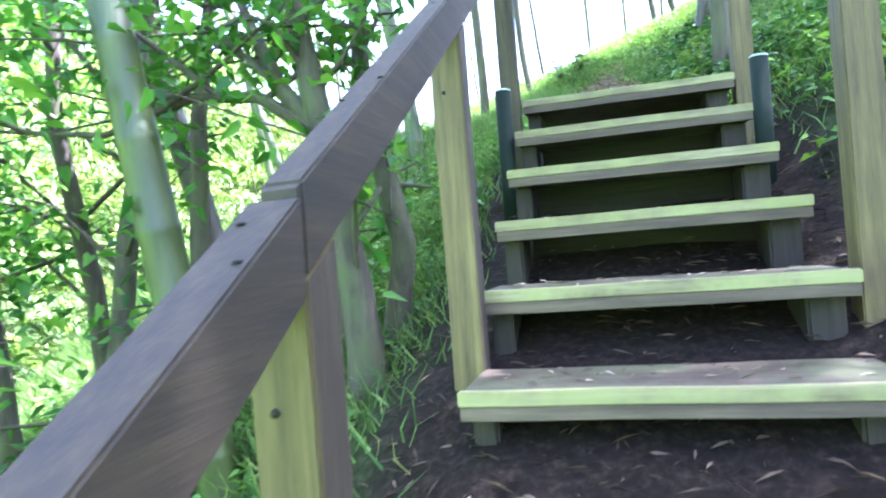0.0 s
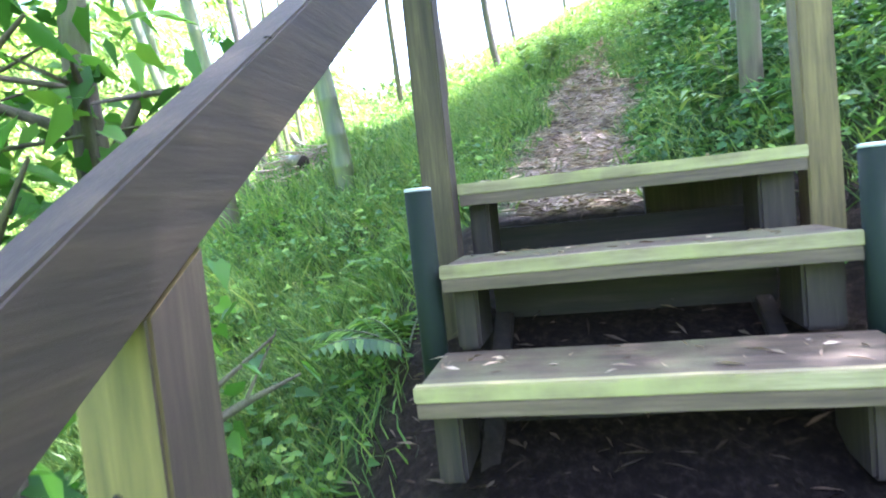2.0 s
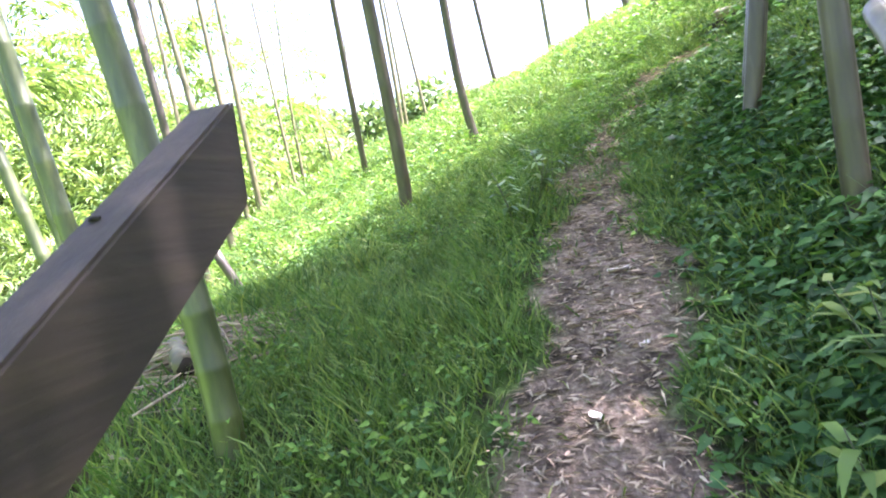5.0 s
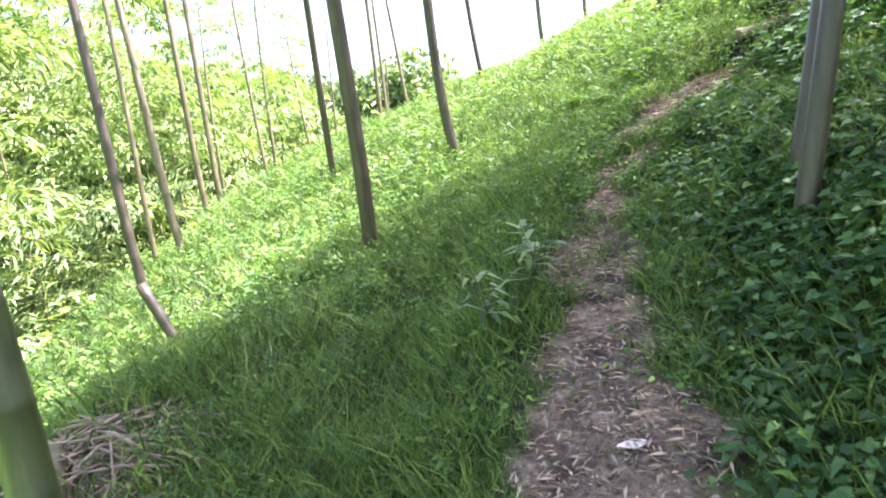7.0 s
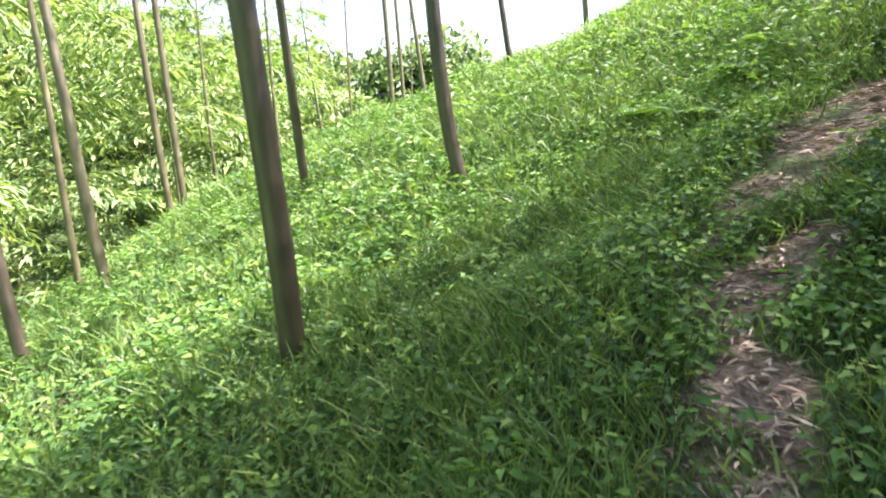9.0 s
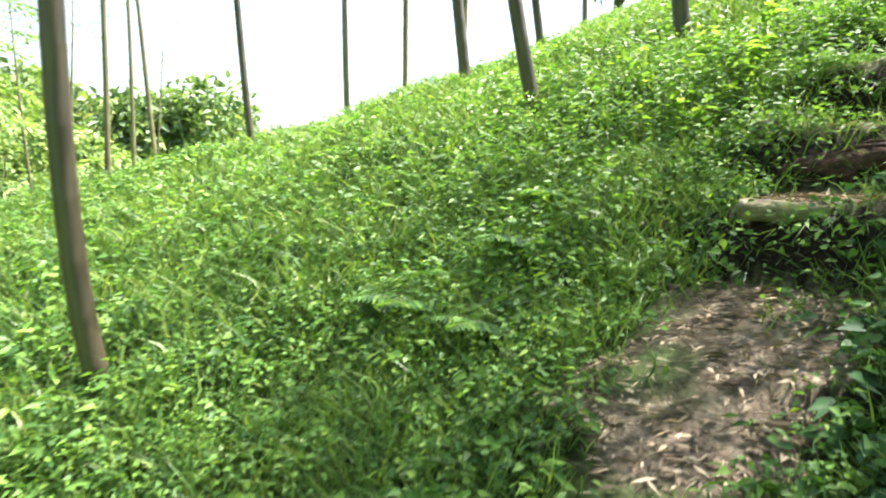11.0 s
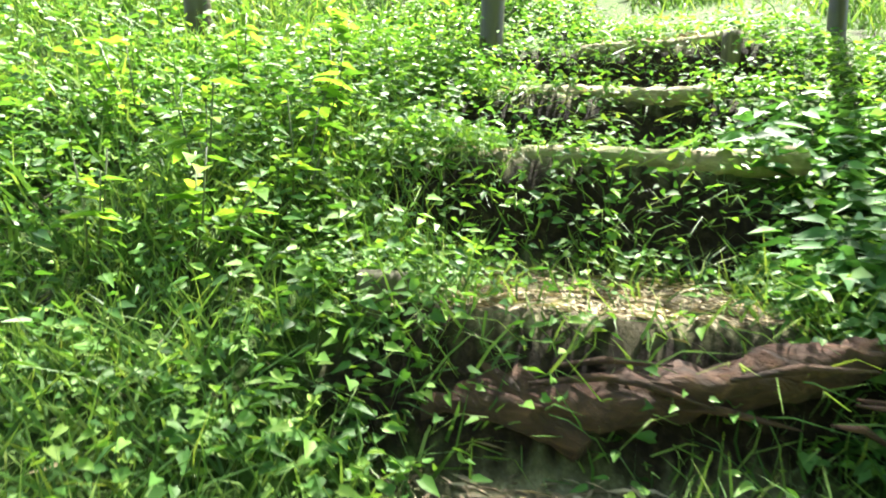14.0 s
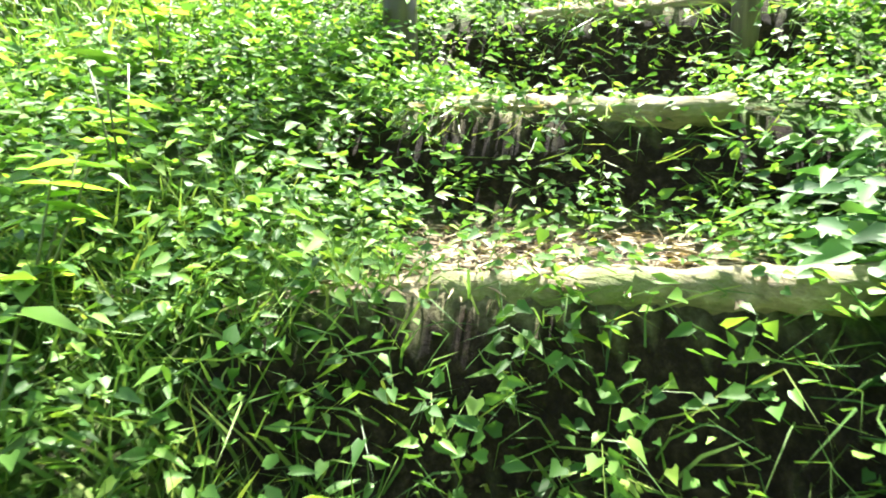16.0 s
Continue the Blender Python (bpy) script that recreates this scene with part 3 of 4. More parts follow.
def shrub_tree(x, y, stems, seed, leaves=900, tall=3.4, spread=1.0, limbs=()):
    r = random.Random(seed)
    z0 = float(land(x, y)) - .05
    th = thing("shrub_tree", "dark-stemmed broadleaf shrub tree full of green leaves", "tree", (x, y, z0), "shrubs by the stairs")
    tips, ways = [], []
    for k in range(stems):
        a = r.uniform(0, 6.28)
        b = Vector((.22 * math.cos(a), .22 * math.sin(a), 0))
        top = b + Vector((r.uniform(-.55, .35), r.uniform(-.5, .5), tall * r.uniform(.75, 1)))
        mid = (b + top) / 2 + Vector((r.uniform(-.15, .15), r.uniform(-.15, .15), 0))
        ways.append(([b, b.lerp(mid, .5) + Vector((r.uniform(-.04, .04), 0, 0)), mid, mid.lerp(top, .5) + Vector((r.uniform(-.06, .06), 0, 0)), top], .05))
    for pts, thick in limbs:
        ways.append(([Vector(p) - Vector((x, y, z0)) for p in pts], thick))
    for path, thick in ways:
        bm = tube([path[min(int(u), 3)].lerp(path[min(int(u), 3) + 1], u - min(int(u), 3)) for u in np.linspace(0, 4, 17)],
                  [thick * (1 - .75 * (k / 16) ** 1.3) for k in range(17)], 10, .22, freq=9)
        for q in range(9):
            f = r.uniform(.2, .98)
            i = min(int(f * 4), 3)
            o = path[i].lerp(path[i + 1], f * 4 - i)
            e = o + Vector((r.uniform(-1, 1), r.uniform(-1, 1), r.uniform(-.1, .6))) * .75 * spread
            e.x = min(e.x, -.24 - x)
            m = o.lerp(e, .5) + Vector((0, 0, r.uniform(-.05, .15)))
            tube([o, m, e], [.014, .009, .003], 5, 0, False, bm)
            tips += [m.lerp(e, u) for u in (0, .35, .7, 1)]
            for w in range(2):
                e2 = m + Vector((r.uniform(-1, 1), r.uniform(-1, 1), r.uniform(-.4, .5))) * .4
                e2.x = min(e2.x, -.24 - x)
                tube([m, e2], [.006, .002], 4, 0, False, bm)
                tips += [m.lerp(e2, .6), e2]
        part("stem", bm, BARK, th)
    t = np.array(tips)
    pick = rng.integers(0, len(t), leaves)
    p = t[pick] + rng.normal(size=(leaves, 3)) * .10
    p = p[p[:, 0] + x < -.22]      # none hang over the stairs
    leaves = len(p)
    al = any_dirs(leaves, .5)
    al[:, 2] -= .3
    ob = leaf_cloud("foliage", p, al, any_dirs(leaves, .3) + [0, 0, 1.3], rng.uniform(.045, .092, leaves), rng.uniform(.026, .05, leaves), TREELEAF, .18, "heart", .2)
    ob.parent = th
    return th


# the shrub beside the handrail: two crooked stems and two boughs
shrub_tree(-.34, 2.1, 0, 3, 1300, 3.0, .8, (
    (((-.33, 1.95, .62), (-.35, 1.95, 1.0), (-.43, 1.95, 1.53), (-.50, 1.96, 1.95), (-.75, 2.1, 3.2)), .062),
    (((-.36, 2.30, .72), (-.26, 2.20, 1.15), (-.37, 2.2, 1.66), (-.38, 2.2, 2.05), (-.42, 2.3, 3.2)), .052),
    (((-.44, 1.97, 1.52), (-.55, 1.95, 1.66), (-.66, 2.0, 1.85), (-.76, 2.06, 2.05), (-.95, 2.2, 2.7)), .032),
    (((-.42, 1.96, 1.50), (-.65, 1.95, 1.66), (-.9, 1.95, 1.69), (-1.25, 1.93, 1.60), (-1.8, 1.9, 1.68)), .024)))
shrub_tree(-1.4, 2.35, 2, 5, 900, 3.4, .9)
shrub_tree(-1.9, 2.35, 2, 8, 1500, 3.2, 1.1)
shrub_tree(-1.75, 1.45, 2, 12, 1300, 3.0, 1.0)


# ---------------------------------------------------------------- woods across the valley
def far_woods():
    """Drooping plumes of bamboo foliage, heaped up the far side of the valley."""
    n = 900
    x = rng.uniform(-50, -9.5, n)
    y = rng.uniform(2, 78, n)
    keep = (x + 9.0 < -(np.abs(y - 12) * .10)) | (y > 48)
    x, y = x[keep], y[keep]
    z = land(x, y)
    P, A, U, L, W = [], [], [], [], []
    for a, b, c in zip(x, y, z):
        tall = rng.uniform(7.0, 12.0) * (.45 if b > 34 else 1)
        near = math.hypot(a, b - 6) < 30
        for q in range(11):
            h = tall * rng.uniform(.08, 1)
            ang = rng.uniform(0, 6.283)
            wide = 1.7 * (1.15 - h / tall) + .3
            cx, cy, cz = a + math.cos(ang) * wide, b + math.sin(ang) * wide, c + h
            m = 76 if near else 34
            size = rng.uniform(.9, 1.7)
            u = rng.random(m)
            out = u * size
            an = ang + rng.normal(size=m) * (.25 + .35 * (1 - u))
            side = rng.normal(size=m) * .22 * size
            px = cx + np.cos(an) * out - math.sin(ang) * side
            py = cy + np.sin(an) * out + math.cos(ang) * side
            P.append(np.stack([px, py, cz + .25 * out - .42 * out ** 2 - .5 * side ** 2 + rng.normal(size=m) * .05], 1))
            A.append(np.stack([np.cos(an), np.sin(an), .25 - .85 * out], 1) + rng.normal(size=(m, 3)) * .35)
            U.append(rng.normal(size=(m, 3)) * .3 + [0, 0, 1.2])
            s = .32 if near else .6
            L.append(rng.uniform(.7, 1.25, m) * s)
            W.append(rng.uniform(.16, .3, m) * s)
    ob = leaf_cloud("far_woods", np.concatenate(P), np.concatenate(A), np.concatenate(U), np.concatenate(L), np.concatenate(W), WOODLEAF)
    return tagged(ob, "pale green bamboo woods on the hillside across the valley", "woods", kind="stuff")


far_woods()


def dark_woods():
    n = 60
    x = rng.uniform(-21, -8, n)
    y = rng.uniform(46, 58, n)
    z = land(x, y)
    m = 260
    c = np.repeat(np.stack([x, y, z + 4.6], 1), m, 0)
    p = c + any_dirs(n * m) * rng.uniform(.3, 1, (n * m, 1)) * [2.0, 2.0, 3.0]
    ob = leaf_cloud("dark_woods", p, any_dirs(n * m), any_dirs(n * m) + [0, 0, 1], rng.uniform(.4, .8, n * m), rng.uniform(.25, .45, n * m), DARKLEAF)
    return tagged(ob, "dark evergreen trees on the far ridge", "woods", kind="stuff")


dark_woods()
for j in range(12):
    a = rng.uniform(-16, -6.8)
    b = rng.uniform(10, 34)
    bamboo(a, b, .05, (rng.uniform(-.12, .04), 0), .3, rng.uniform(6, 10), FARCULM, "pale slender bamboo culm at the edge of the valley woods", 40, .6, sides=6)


def evergreen(x, y, high, wide, n):
    z = float(land(x, y)) - .1
    th = thing("evergreen_tree", "dark green evergreen tree on the crest of the slope", "tree", (x, y, z), "evergreens on the crest")
    part("trunk", tube([(0, 0, 0), (.05, 0, high * .5), (0, .05, high)], [.12, .08, .02], 10, .1), BARK, th)
    q = rng.random(n)
    c = any_dirs(n) * rng.uniform(.35, 1, (n, 1)) * [wide, wide, high * .3] * (.65 + .35 * np.sin(23 * q))[:, None] + rng.normal(size=(n, 3)) * .22 + [0, 0, high * .5]
    ob = leaf_cloud("crown", c, any_dirs(n), any_dirs(n) + [0, 0, 1], rng.uniform(.12, .26, n), rng.uniform(.06, .12, n), DARKLEAF)
    ob.parent = th


for x, y, high, wide in ((6.2, 21.5, 4.2, 1.3), (7.4, 22.0, 4.4, 1.5)):
    evergreen(x, y, high, wide, 2600)


# ---------------------------------------------------------------- log steps
def log_step(i, length, r, skew, mat, label, stake_at, dz=0.0, tilt=0.0):
    x, y, z = LX[i], LY[i], LZ[i]
    nx = (LX[min(i + 1, 4)] - LX[max(i - 1, 0)], LY[min(i + 1, 4)] - LY[max(i - 1, 0)])
    d = Vector((nx[1], -nx[0], 0)).normalized()
    th = thing("log_step", label, "log step", (x, y, z), "log steps up the bank")
    n = 30
    pts, rad = [], []
    for k in range(n):
        f = k / (n - 1) - .5
        pts.append(d * (f * length + skew) + Vector((0, 0, -r * .85 + dz + .012 * math.sin(7 * f + i) + tilt * f * length)))
        rad.append(r * (1 + .06 * math.sin(9 * f + 2 * i)) * (.93 if k in (0, n - 1) else 1))
    part("log", tube(pts, rad, 16, .36, True, None, 24), mat, th)
    back = Vector((-d.y, d.x, 0)) if d.cross(Vector((0, 0, 1))).length else Vector((0, 1, 0))
    front = -back if back.dot(Vector((nx[0], nx[1], 0))) > 0 else back
    for s in stake_at:
        o = d * s + front * (r + .052)
        part("stake", tube([o + Vector((0, 0, -.45)), o + Vector((0, 0, -.03)), o + Vector((0, 0, .0))], [.045, .044, .04], 12, .15), POLE, th, "short round stake before the log")
    return th


PALE = "pale weathered log step half buried in the bank"
log_step(0, 1.10, .041, .16, LOGWOOD, PALE, (.52,), -.005)
log_step(2, 1.3, .043, 0, LOGWOOD, PALE, (), .02, .07)
log_step(3, .92, .042, 0, LOGWOOD, PALE, (), .03)
log_step(4, .84, .045, 0, LOGWOOD, PALE, (.40,), .03)


def rotten_step():
    x, y, z = LX[1], LY[1], LZ[1]
    th = thing("rotten_log_step", "broken red-brown rotting log step with splintered hollow", "log step", (x, y, z), "log steps up the bank")
    d = Vector((.45, -.89, 0))
    f = Vector((-.89, -.45, 0))
    r = random.Random(4)
    ends = [d * -.40 + f * .20 + Vector((0, 0, -.20)), d * -.1 + f * .17 + Vector((0, 0, -.19)), d * .2 + f * .10 + Vector((0, 0, -.12)), d * .62 + Vector((0, 0, .0))]
    fine = [ends[min(int(u), 2)].lerp(ends[min(int(u), 2) + 1], u - min(int(u), 2)) for u in np.linspace(0, 3, 36)]
    bm = tube(fine, [.034 + .02 * math.sin(math.pi * k / 35) for k in range(36)], 14, .9, True, None, 16)
    part("log", bm, DARKWOOD, th)
    bm = tube([d * -.42 + f * .03 + Vector((0, 0, -.03)), d * -.25 + f * .12 + Vector((0, 0, -.13)), d * -.05 + f * .22 + Vector((0, 0, -.25))], [.045, .05, .03], 10, .6, True, None, 20)
    part("splinter", bm, DARKWOOD, th)
    for k in range(26):
        o = d * r.uniform(-.45, .5) + f * r.uniform(.0, .2) + Vector((0, 0, r.uniform(-.22, -.08)))
        e = o + d * r.uniform(.1, .3) + Vector((0, 0, r.uniform(-.06, .05)))
        part("splinter", tube([o, (o + e) / 2 + Vector((0, 0, .015)), e], [.004, .011, .003], 6, .5), DARKWOOD, th)
    o = d * -.52 + f * .10
    part("stake", tube([o + Vector((0, 0, -.4)), o + Vector((0, 0, .04)), o + Vector((0, 0, .055))], [.07, .068, .06], 12, .12), POLE, th, "short rotting round stake")


rotten_step()


# ---------------------------------------------------------------- pole fences
def pole_fence(posts, rails, label):
    """Round posts with bamboo rails tied on; rails: start, end, radius."""
    x, y, _ = posts[0]
    z0 = float(land(x, y)) - .1
    th = thing("pole_fence", label, "fence", (x, y, z0))
    o = Vector((x, y, z0))
    for px, py, h in posts:
        zz = float(land(px, py)) - .1
        b = Vector((px, py, zz)) - o
        part("post", tube([b + Vector((.002 * k, 0, h * k / 8)) for k in range(9)], [.052, .050, .047, .046, .045, .044, .043, .042, .041], 16, .08), POLE, th, "peeled grey round post with a drying crack")
    for a, b, r in rails:
        a, b = Vector(a) - o, Vector(b) - o
        rail = part("rail", tube([a.lerp(b, k / 8) for k in range(9)], [r * (1.06 if k % 3 == 1 else 1) for k in range(9)], 14), FARCULM, th, "pale bamboo rail lashed to the post")
        u = (a - b).normalized()
        # dark disc on the solid end paints the shaded hollow
        part("hollow_end", tube([a + u * .001, a + u * .003], [r * .82, r * .8], 14), HOLLOWSHADE, rail)
        at = a.lerp(b, min(.12 / (a - b).length, .5))
        bm = bmesh.new()
        for q in range(3):
            tube([at + u * .012 * q + Vector((math.cos(w) * r * 1.15, 0, math.sin(w) * r * 1.15)) for w in np.linspace(0, 6.28, 12)], [.004] * 12, 5, 0, False, bm)
        part("lashing", bm, CORD, rail)


pole_fence([(1.17, 4.22, 1.35)], [((1.10, 4.12, 2.76), (1.26, 4.72, 3.07), .033)], "grey round fence post with a lashed bamboo rail beside the path")
pole_fence([(2.66, 9.23, 1.45)], [((2.57, 9.18, 5.03), (2.68, 9.48, 5.5), .026), ((2.575, 9.31, 5.14), (2.69, 9.19, 5.165), .024)],
           "grey cracked fence post with lashed bamboo rails beside the log steps")


# ---------------------------------------------------------------- debris
def stump(x, y, r, h, lean, label):
    z = float(land(x, y)) - .05
    th = thing("bamboo_stump", label, "stump", (x, y, z))
    pts, rad = [], []
    for k in range(7):
        q = h * k / 6
        pts.append((lean * q, 0, q))
        rad.append(r * (1.05 if k % 2 else 1))
    part("culm", tube(pts, rad, 14, .03), OLDCULM, th)
    # dark disc on top, painted as the shade inside the culm
    part("hollow_end", tube([(lean * h, 0, h + .001), (lean * h, 0, h + .004)], [r * .8, r * .78], 14), HOLLOWSHADE, th)


stump(-2.0, 5.35, .07, .62, -.1, "cut brown bamboo stump standing on the slope")
stump(-2.40, 8.0, .04, .6, -.5, "leaning sawn-off bamboo stub in the grass")
stump(-2.70, 6.85, .055, .7, -.15, "cut old bamboo stump at the grassy edge")


def heap():
    x, y = -1.78, 6.05
    z = float(land(x, y))
    th = thing("brush_heap", "heap of dead brown bamboo stalks and twigs on the slope", "brush heap", (x, y, z))
    r = random.Random(2)
    for k in range(120):
        a, q = r.uniform(0, 6.28), r.uniform(.2, .6)
        o = Vector((.1 + r.gauss(0, .28), r.gauss(0, .26), 0))
        o.z = float(land(x + o.x, y + o.y)) - z + r.uniform(.01, .16) * max(0, 1 - o.length / .6)
        d = Vector((math.cos(a), math.sin(a), r.uniform(-.1, .25))) * q / 2
        w = r.uniform(.003, .009)
        part("stalk", tube([o - d, o + Vector((0, 0, .02)), o + d], [w, w, w * .6], 5, .1), HEAPWOOD, th)


heap()
zc = float(land(-1.72, 5.88))
pc = thing("bamboo_offcut", "hollow grey bamboo offcut lying with its dark end out", "bamboo offcut", (-1.72, 5.88, zc + .05))
part("tube", tube([(.14, -.16, .0), (.0, .0, .02), (-.15, .2, .05)], [.06, .058, .057], 18), FARCULM, pc)
# the hollow's shade is a dark disc on a closed tube
part("hollow_end", tube([(.141, -.161, .0), (.143, -.164, .0)], [.05, .049], 18), HOLLOWSHADE, pc)


def stick(x, y, a, length, r, label="fallen dark stick lying on the litter path"):
    z = float(land(x, y)) + r * .8
    d = Vector((math.cos(a), math.sin(a), 0)) * length / 2
    p = [Vector((x, y, z)) + d * f for f in (-1, -.4, .1, .6, 1)]
    for v in p:
        v.z = float(land(v.x, v.y)) + r * .8
    o = p[0].copy()
    th = thing("stick", label, "stick", o)
    part("wood", tube([v - o for v in p], [r, r * 1.05, r, r * .9, r * .6], 8, .25), BARK, th)


stick(.27, 4.10, .25, .20, .012)
stick(.47, 4.06, .75, .22, .014)
stick(.2, 4.5, -.3, .15, .008)
stick(2.75, 8.8, 2.2, .8, .02, "dead branch lying among the vines")

pz = float(land(5.42, 9.95))
lp = thing("leaning_pole", "thick grey dead pole leaning beside the log steps", "pole", (5.42, 9.95, pz - .08))
part("wood", tube([(.69 * f, -1.1 * f, 1.6 * f + .05 * math.sin(4 * f)) for f in np.linspace(0, 1, 12)], [.075 - .002 * k for k in range(12)], 14, .12), POLE, lp)

cx, cy = -.02, 1.05
cup = thing("plastic_cup", "pale blue plastic cup standing on the litter", "cup", (cx, cy, float(land(cx, cy))))
part("body", tube([(0, 0, 0), (0, 0, .10), (0, 0, .102), (0, 0, .02)], [.026, .035, .031, .024], 20), CUP, cup)


def pale_piece(x, y, size, a):
    """One pale curled leaf-shaped piece."""
    th = thing("pale_piece", "pale curled leaf-shaped piece lying on the path", "leaf", (x, y, float(land(x, y)) + .012))
    bm = bmesh.new()
    rows = []
    for i in range(7):
        u = i / 6
        w = size * .3 * math.sin(math.pi * (.06 + .88 * u))
        rows.append([bm.verts.new((math.cos(a) * (u - .5) * size - math.sin(a) * w * s, math.sin(a) * (u - .5) * size + math.cos(a) * w * s,
                                   .012 * s * s + .02 * (u - .5) ** 2)) for s in (-1, 0, 1)])
    for r0, r1 in zip(rows, rows[1:]):
        for k in (0, 1):
            bm.faces.new((r0[k], r0[k + 1], r1[k + 1], r1[k]))
    part("blade", bm, PALEPIECE, th)


# the first stands in for a white spot on the path
for x, y, s, a in ((.585, 5.68, .10, .4), (.42, 4.9, .07, 2.0), (.62, 5.2, .06, .9)):
    pale_piece(x, y, s, a)


# ---------------------------------------------------------------- growth on the ground
def scatter(n, x0, x1, y0, y1, keep):
    x, y = rng.uniform(x0, x1, n), rng.uniform(y0, y1, n)
    k = rng.random(n) < keep(x, y)
    return x[k], y[k]


def off_stairs(x, y):
    return ~((x > .0) & (x < 1.1) & (y > -1) & (y < 3.65))


def growth(x, y):
    """How thickly plants stand here."""
    stairs_shade = 1 - .93 * (1 - smooth(.6, 1.1, np.abs(x - .55))) * (y < 3.7)
    left_foot = 1 - .75 * smooth(2.6, 1.4, y) * (x > -1.1)
    heap_bare = 1 - .85 * np.exp(-((x + 1.75) / .42) ** 2 - ((y - 6.0) / .42) ** 2)
    bank = 1 - .55 * smooth(3.2, 2.2, y) * (x > 1)
    worn = 1 - .95 * (1 - smooth(.12, .26, near_line(x, y, np.array([1.0, 1.4, 1.7, 2.1, 2.5]), np.array([8.6, 9.15, 9.6, 9.75, 10.05]), np.zeros(5))[0]))
    return worn * (1 - .97 * trodden(x, y)) * (1 - .97 * step_bare(x, y)) * stairs_shade * left_foot * heap_bare * bank * off_stairs(x, y)


def shaded_bank(x, y):
    """The damp bank above the path, where vines crowd out the grass."""
    d = x - np.interp(y, WY, WX)
    return smooth(.2, .8, d) * smooth(9.9, 8.8, y) * smooth(3.4, 4.2, y) * smooth(6, 3, d)


def grass(name, n, x0, x1, y0, y1, keep, lo, hi, w, label, flop=.55):
    x, y = scatter(n, x0, x1, y0, y1, lambda a, b: keep(a, b) * growth(a, b) * (.35 + .65 * clumpy(a, b)) * (1 - .5 * shaded_bank(a, b)))
    p = np.stack([x, y, land(x, y) - .01], 1)
    k = len(x)
    al = any_dirs(k, .25) * flop
    al[:, 2] = np.abs(al[:, 2]) + .75
    al[:, 0] -= .15
    size = rng.uniform(lo, hi, k) * (.6 + .7 * clumpy(x + 3, y, 1.3)) * (1 - .5 * np.clip(trodden(x + .1, y) + trodden(x - .1, y), 0, 1))
    ob = leaf_cloud(name, p, al, any_dirs(k, .2) + [0, 0, .4], size, rng.uniform(.6, 1.3, k) * w, GRASS, 0, "blade", .32)
    return tagged(ob, label, "grass", kind="stuff")


def close(x, y):
    return np.minimum(near_line(x, y, WX, WY, WZ)[0], near_line(x, y, LX, LY, LZ)[0])


grass("grass", 230000, -2.6, 3.4, 3.2, 11.4, lambda x, y: (1 - .85 * smooth(1.2, 2.6, close(x, y))) * (1 - .3 * smooth(8.4, 9.6, y)), .08, .22, .0065, "fresh green grass along the path", .6)
grass("grass", 230000, -7.5, 8, 3.0, 19, lambda x, y: smooth(1.0, 2.2, close(x, y)) * (1 - .55 * smooth(5, 9, close(x, y))), .12, .30, .012, "bright green grass on the open slope")
grass("grass", 70000, -16, 16, -3, 34, lambda x, y: smooth(5, 8, close(x, y)), .2, .42, .03, "distant green grass")
grass("grass", 52000, -2.6, .05, .6, 4.2, lambda x, y: x < 9, .08, .22, .0065, "green grass below the handrail")
grass("grass", 16000, 1.1, 4.2, .8, 4.6, lambda x, y: x < 9, .07, .2, .0065, "grass on the bank beside the stairs")


def herbs(name, n, x0, x1, y0, y1, keep, lo, hi, mat, shape, per, height, label, spread=.07):
    """Low plants: a few leaves round each foot."""
    x, y = scatter(n, x0, x1, y0, y1, lambda a, b: keep(a, b) * growth(a, b))
    k = len(x)
    h = rng.uniform(.3, 1, k) * height
    c = np.repeat(np.stack([x, y, land(x, y)], 1), per, 0)
    a = rng.random(k * per) * 6.283
    out = rng.uniform(.25, 1, k * per) * spread
    p = c + np.stack([np.cos(a) * out, np.sin(a) * out, np.repeat(h, per) * rng.uniform(.35, 1, k * per)], 1)
    al = np.stack([np.cos(a), np.sin(a), rng.uniform(-.35, .35, k * per)], 1)
    ob = leaf_cloud(name, p, al, any_dirs(k * per, .2) * .7 + [-.1, -.1, 1], rng.uniform(lo, hi, k * per), rng.uniform(.45, .75, k * per) * (lo + hi) / 2, mat, .16, shape, .22)
    return tagged(ob, label, "undergrowth", kind="stuff")


def open_side(x, y):
    return (1 - shaded_bank(x, y)) * (.25 + .75 * clumpy(x + 1, y + 2, .8))


herbs("herbs", 42000, -2.5, 5.5, 3.4, 12.6, lambda x, y: open_side(x, y) * (.12 + .88 * smooth(6.5, 8.5, y)) * (1 - .8 * smooth(1.6, 3.2, close(x, y))),
      .02, .045, HERB, "heart", 8, .15, "low broad-leaved green herbs in the grass")
herbs("herbs", 16000, -6, 9, 7, 19, lambda x, y: smooth(1.4, 2.6, close(x, y)) * (.2 + .8 * clumpy(x, y, .6)), .035, .075, HERB, "heart", 8, .26, "leafy green herbs on the upper slope", .13)
herbs("herbs", 1900, 1.0, 4.4, 9.5, 12.4, lambda x, y: open_side(x, y) * smooth(.3, .5, y - 9.6 - .55 * (x - 2.0)), .025, .055, HERB, "heart", 7, .26, "leafy knee-high herbs beside the log steps", .12)
herbs("vines", 17000, .4, 4.6, 3.2, 10.2, lambda x, y: shaded_bank(x, y), .035, .075, VINE, "heart", 6, .12, "dark heart-leaved vines covering the shaded bank")
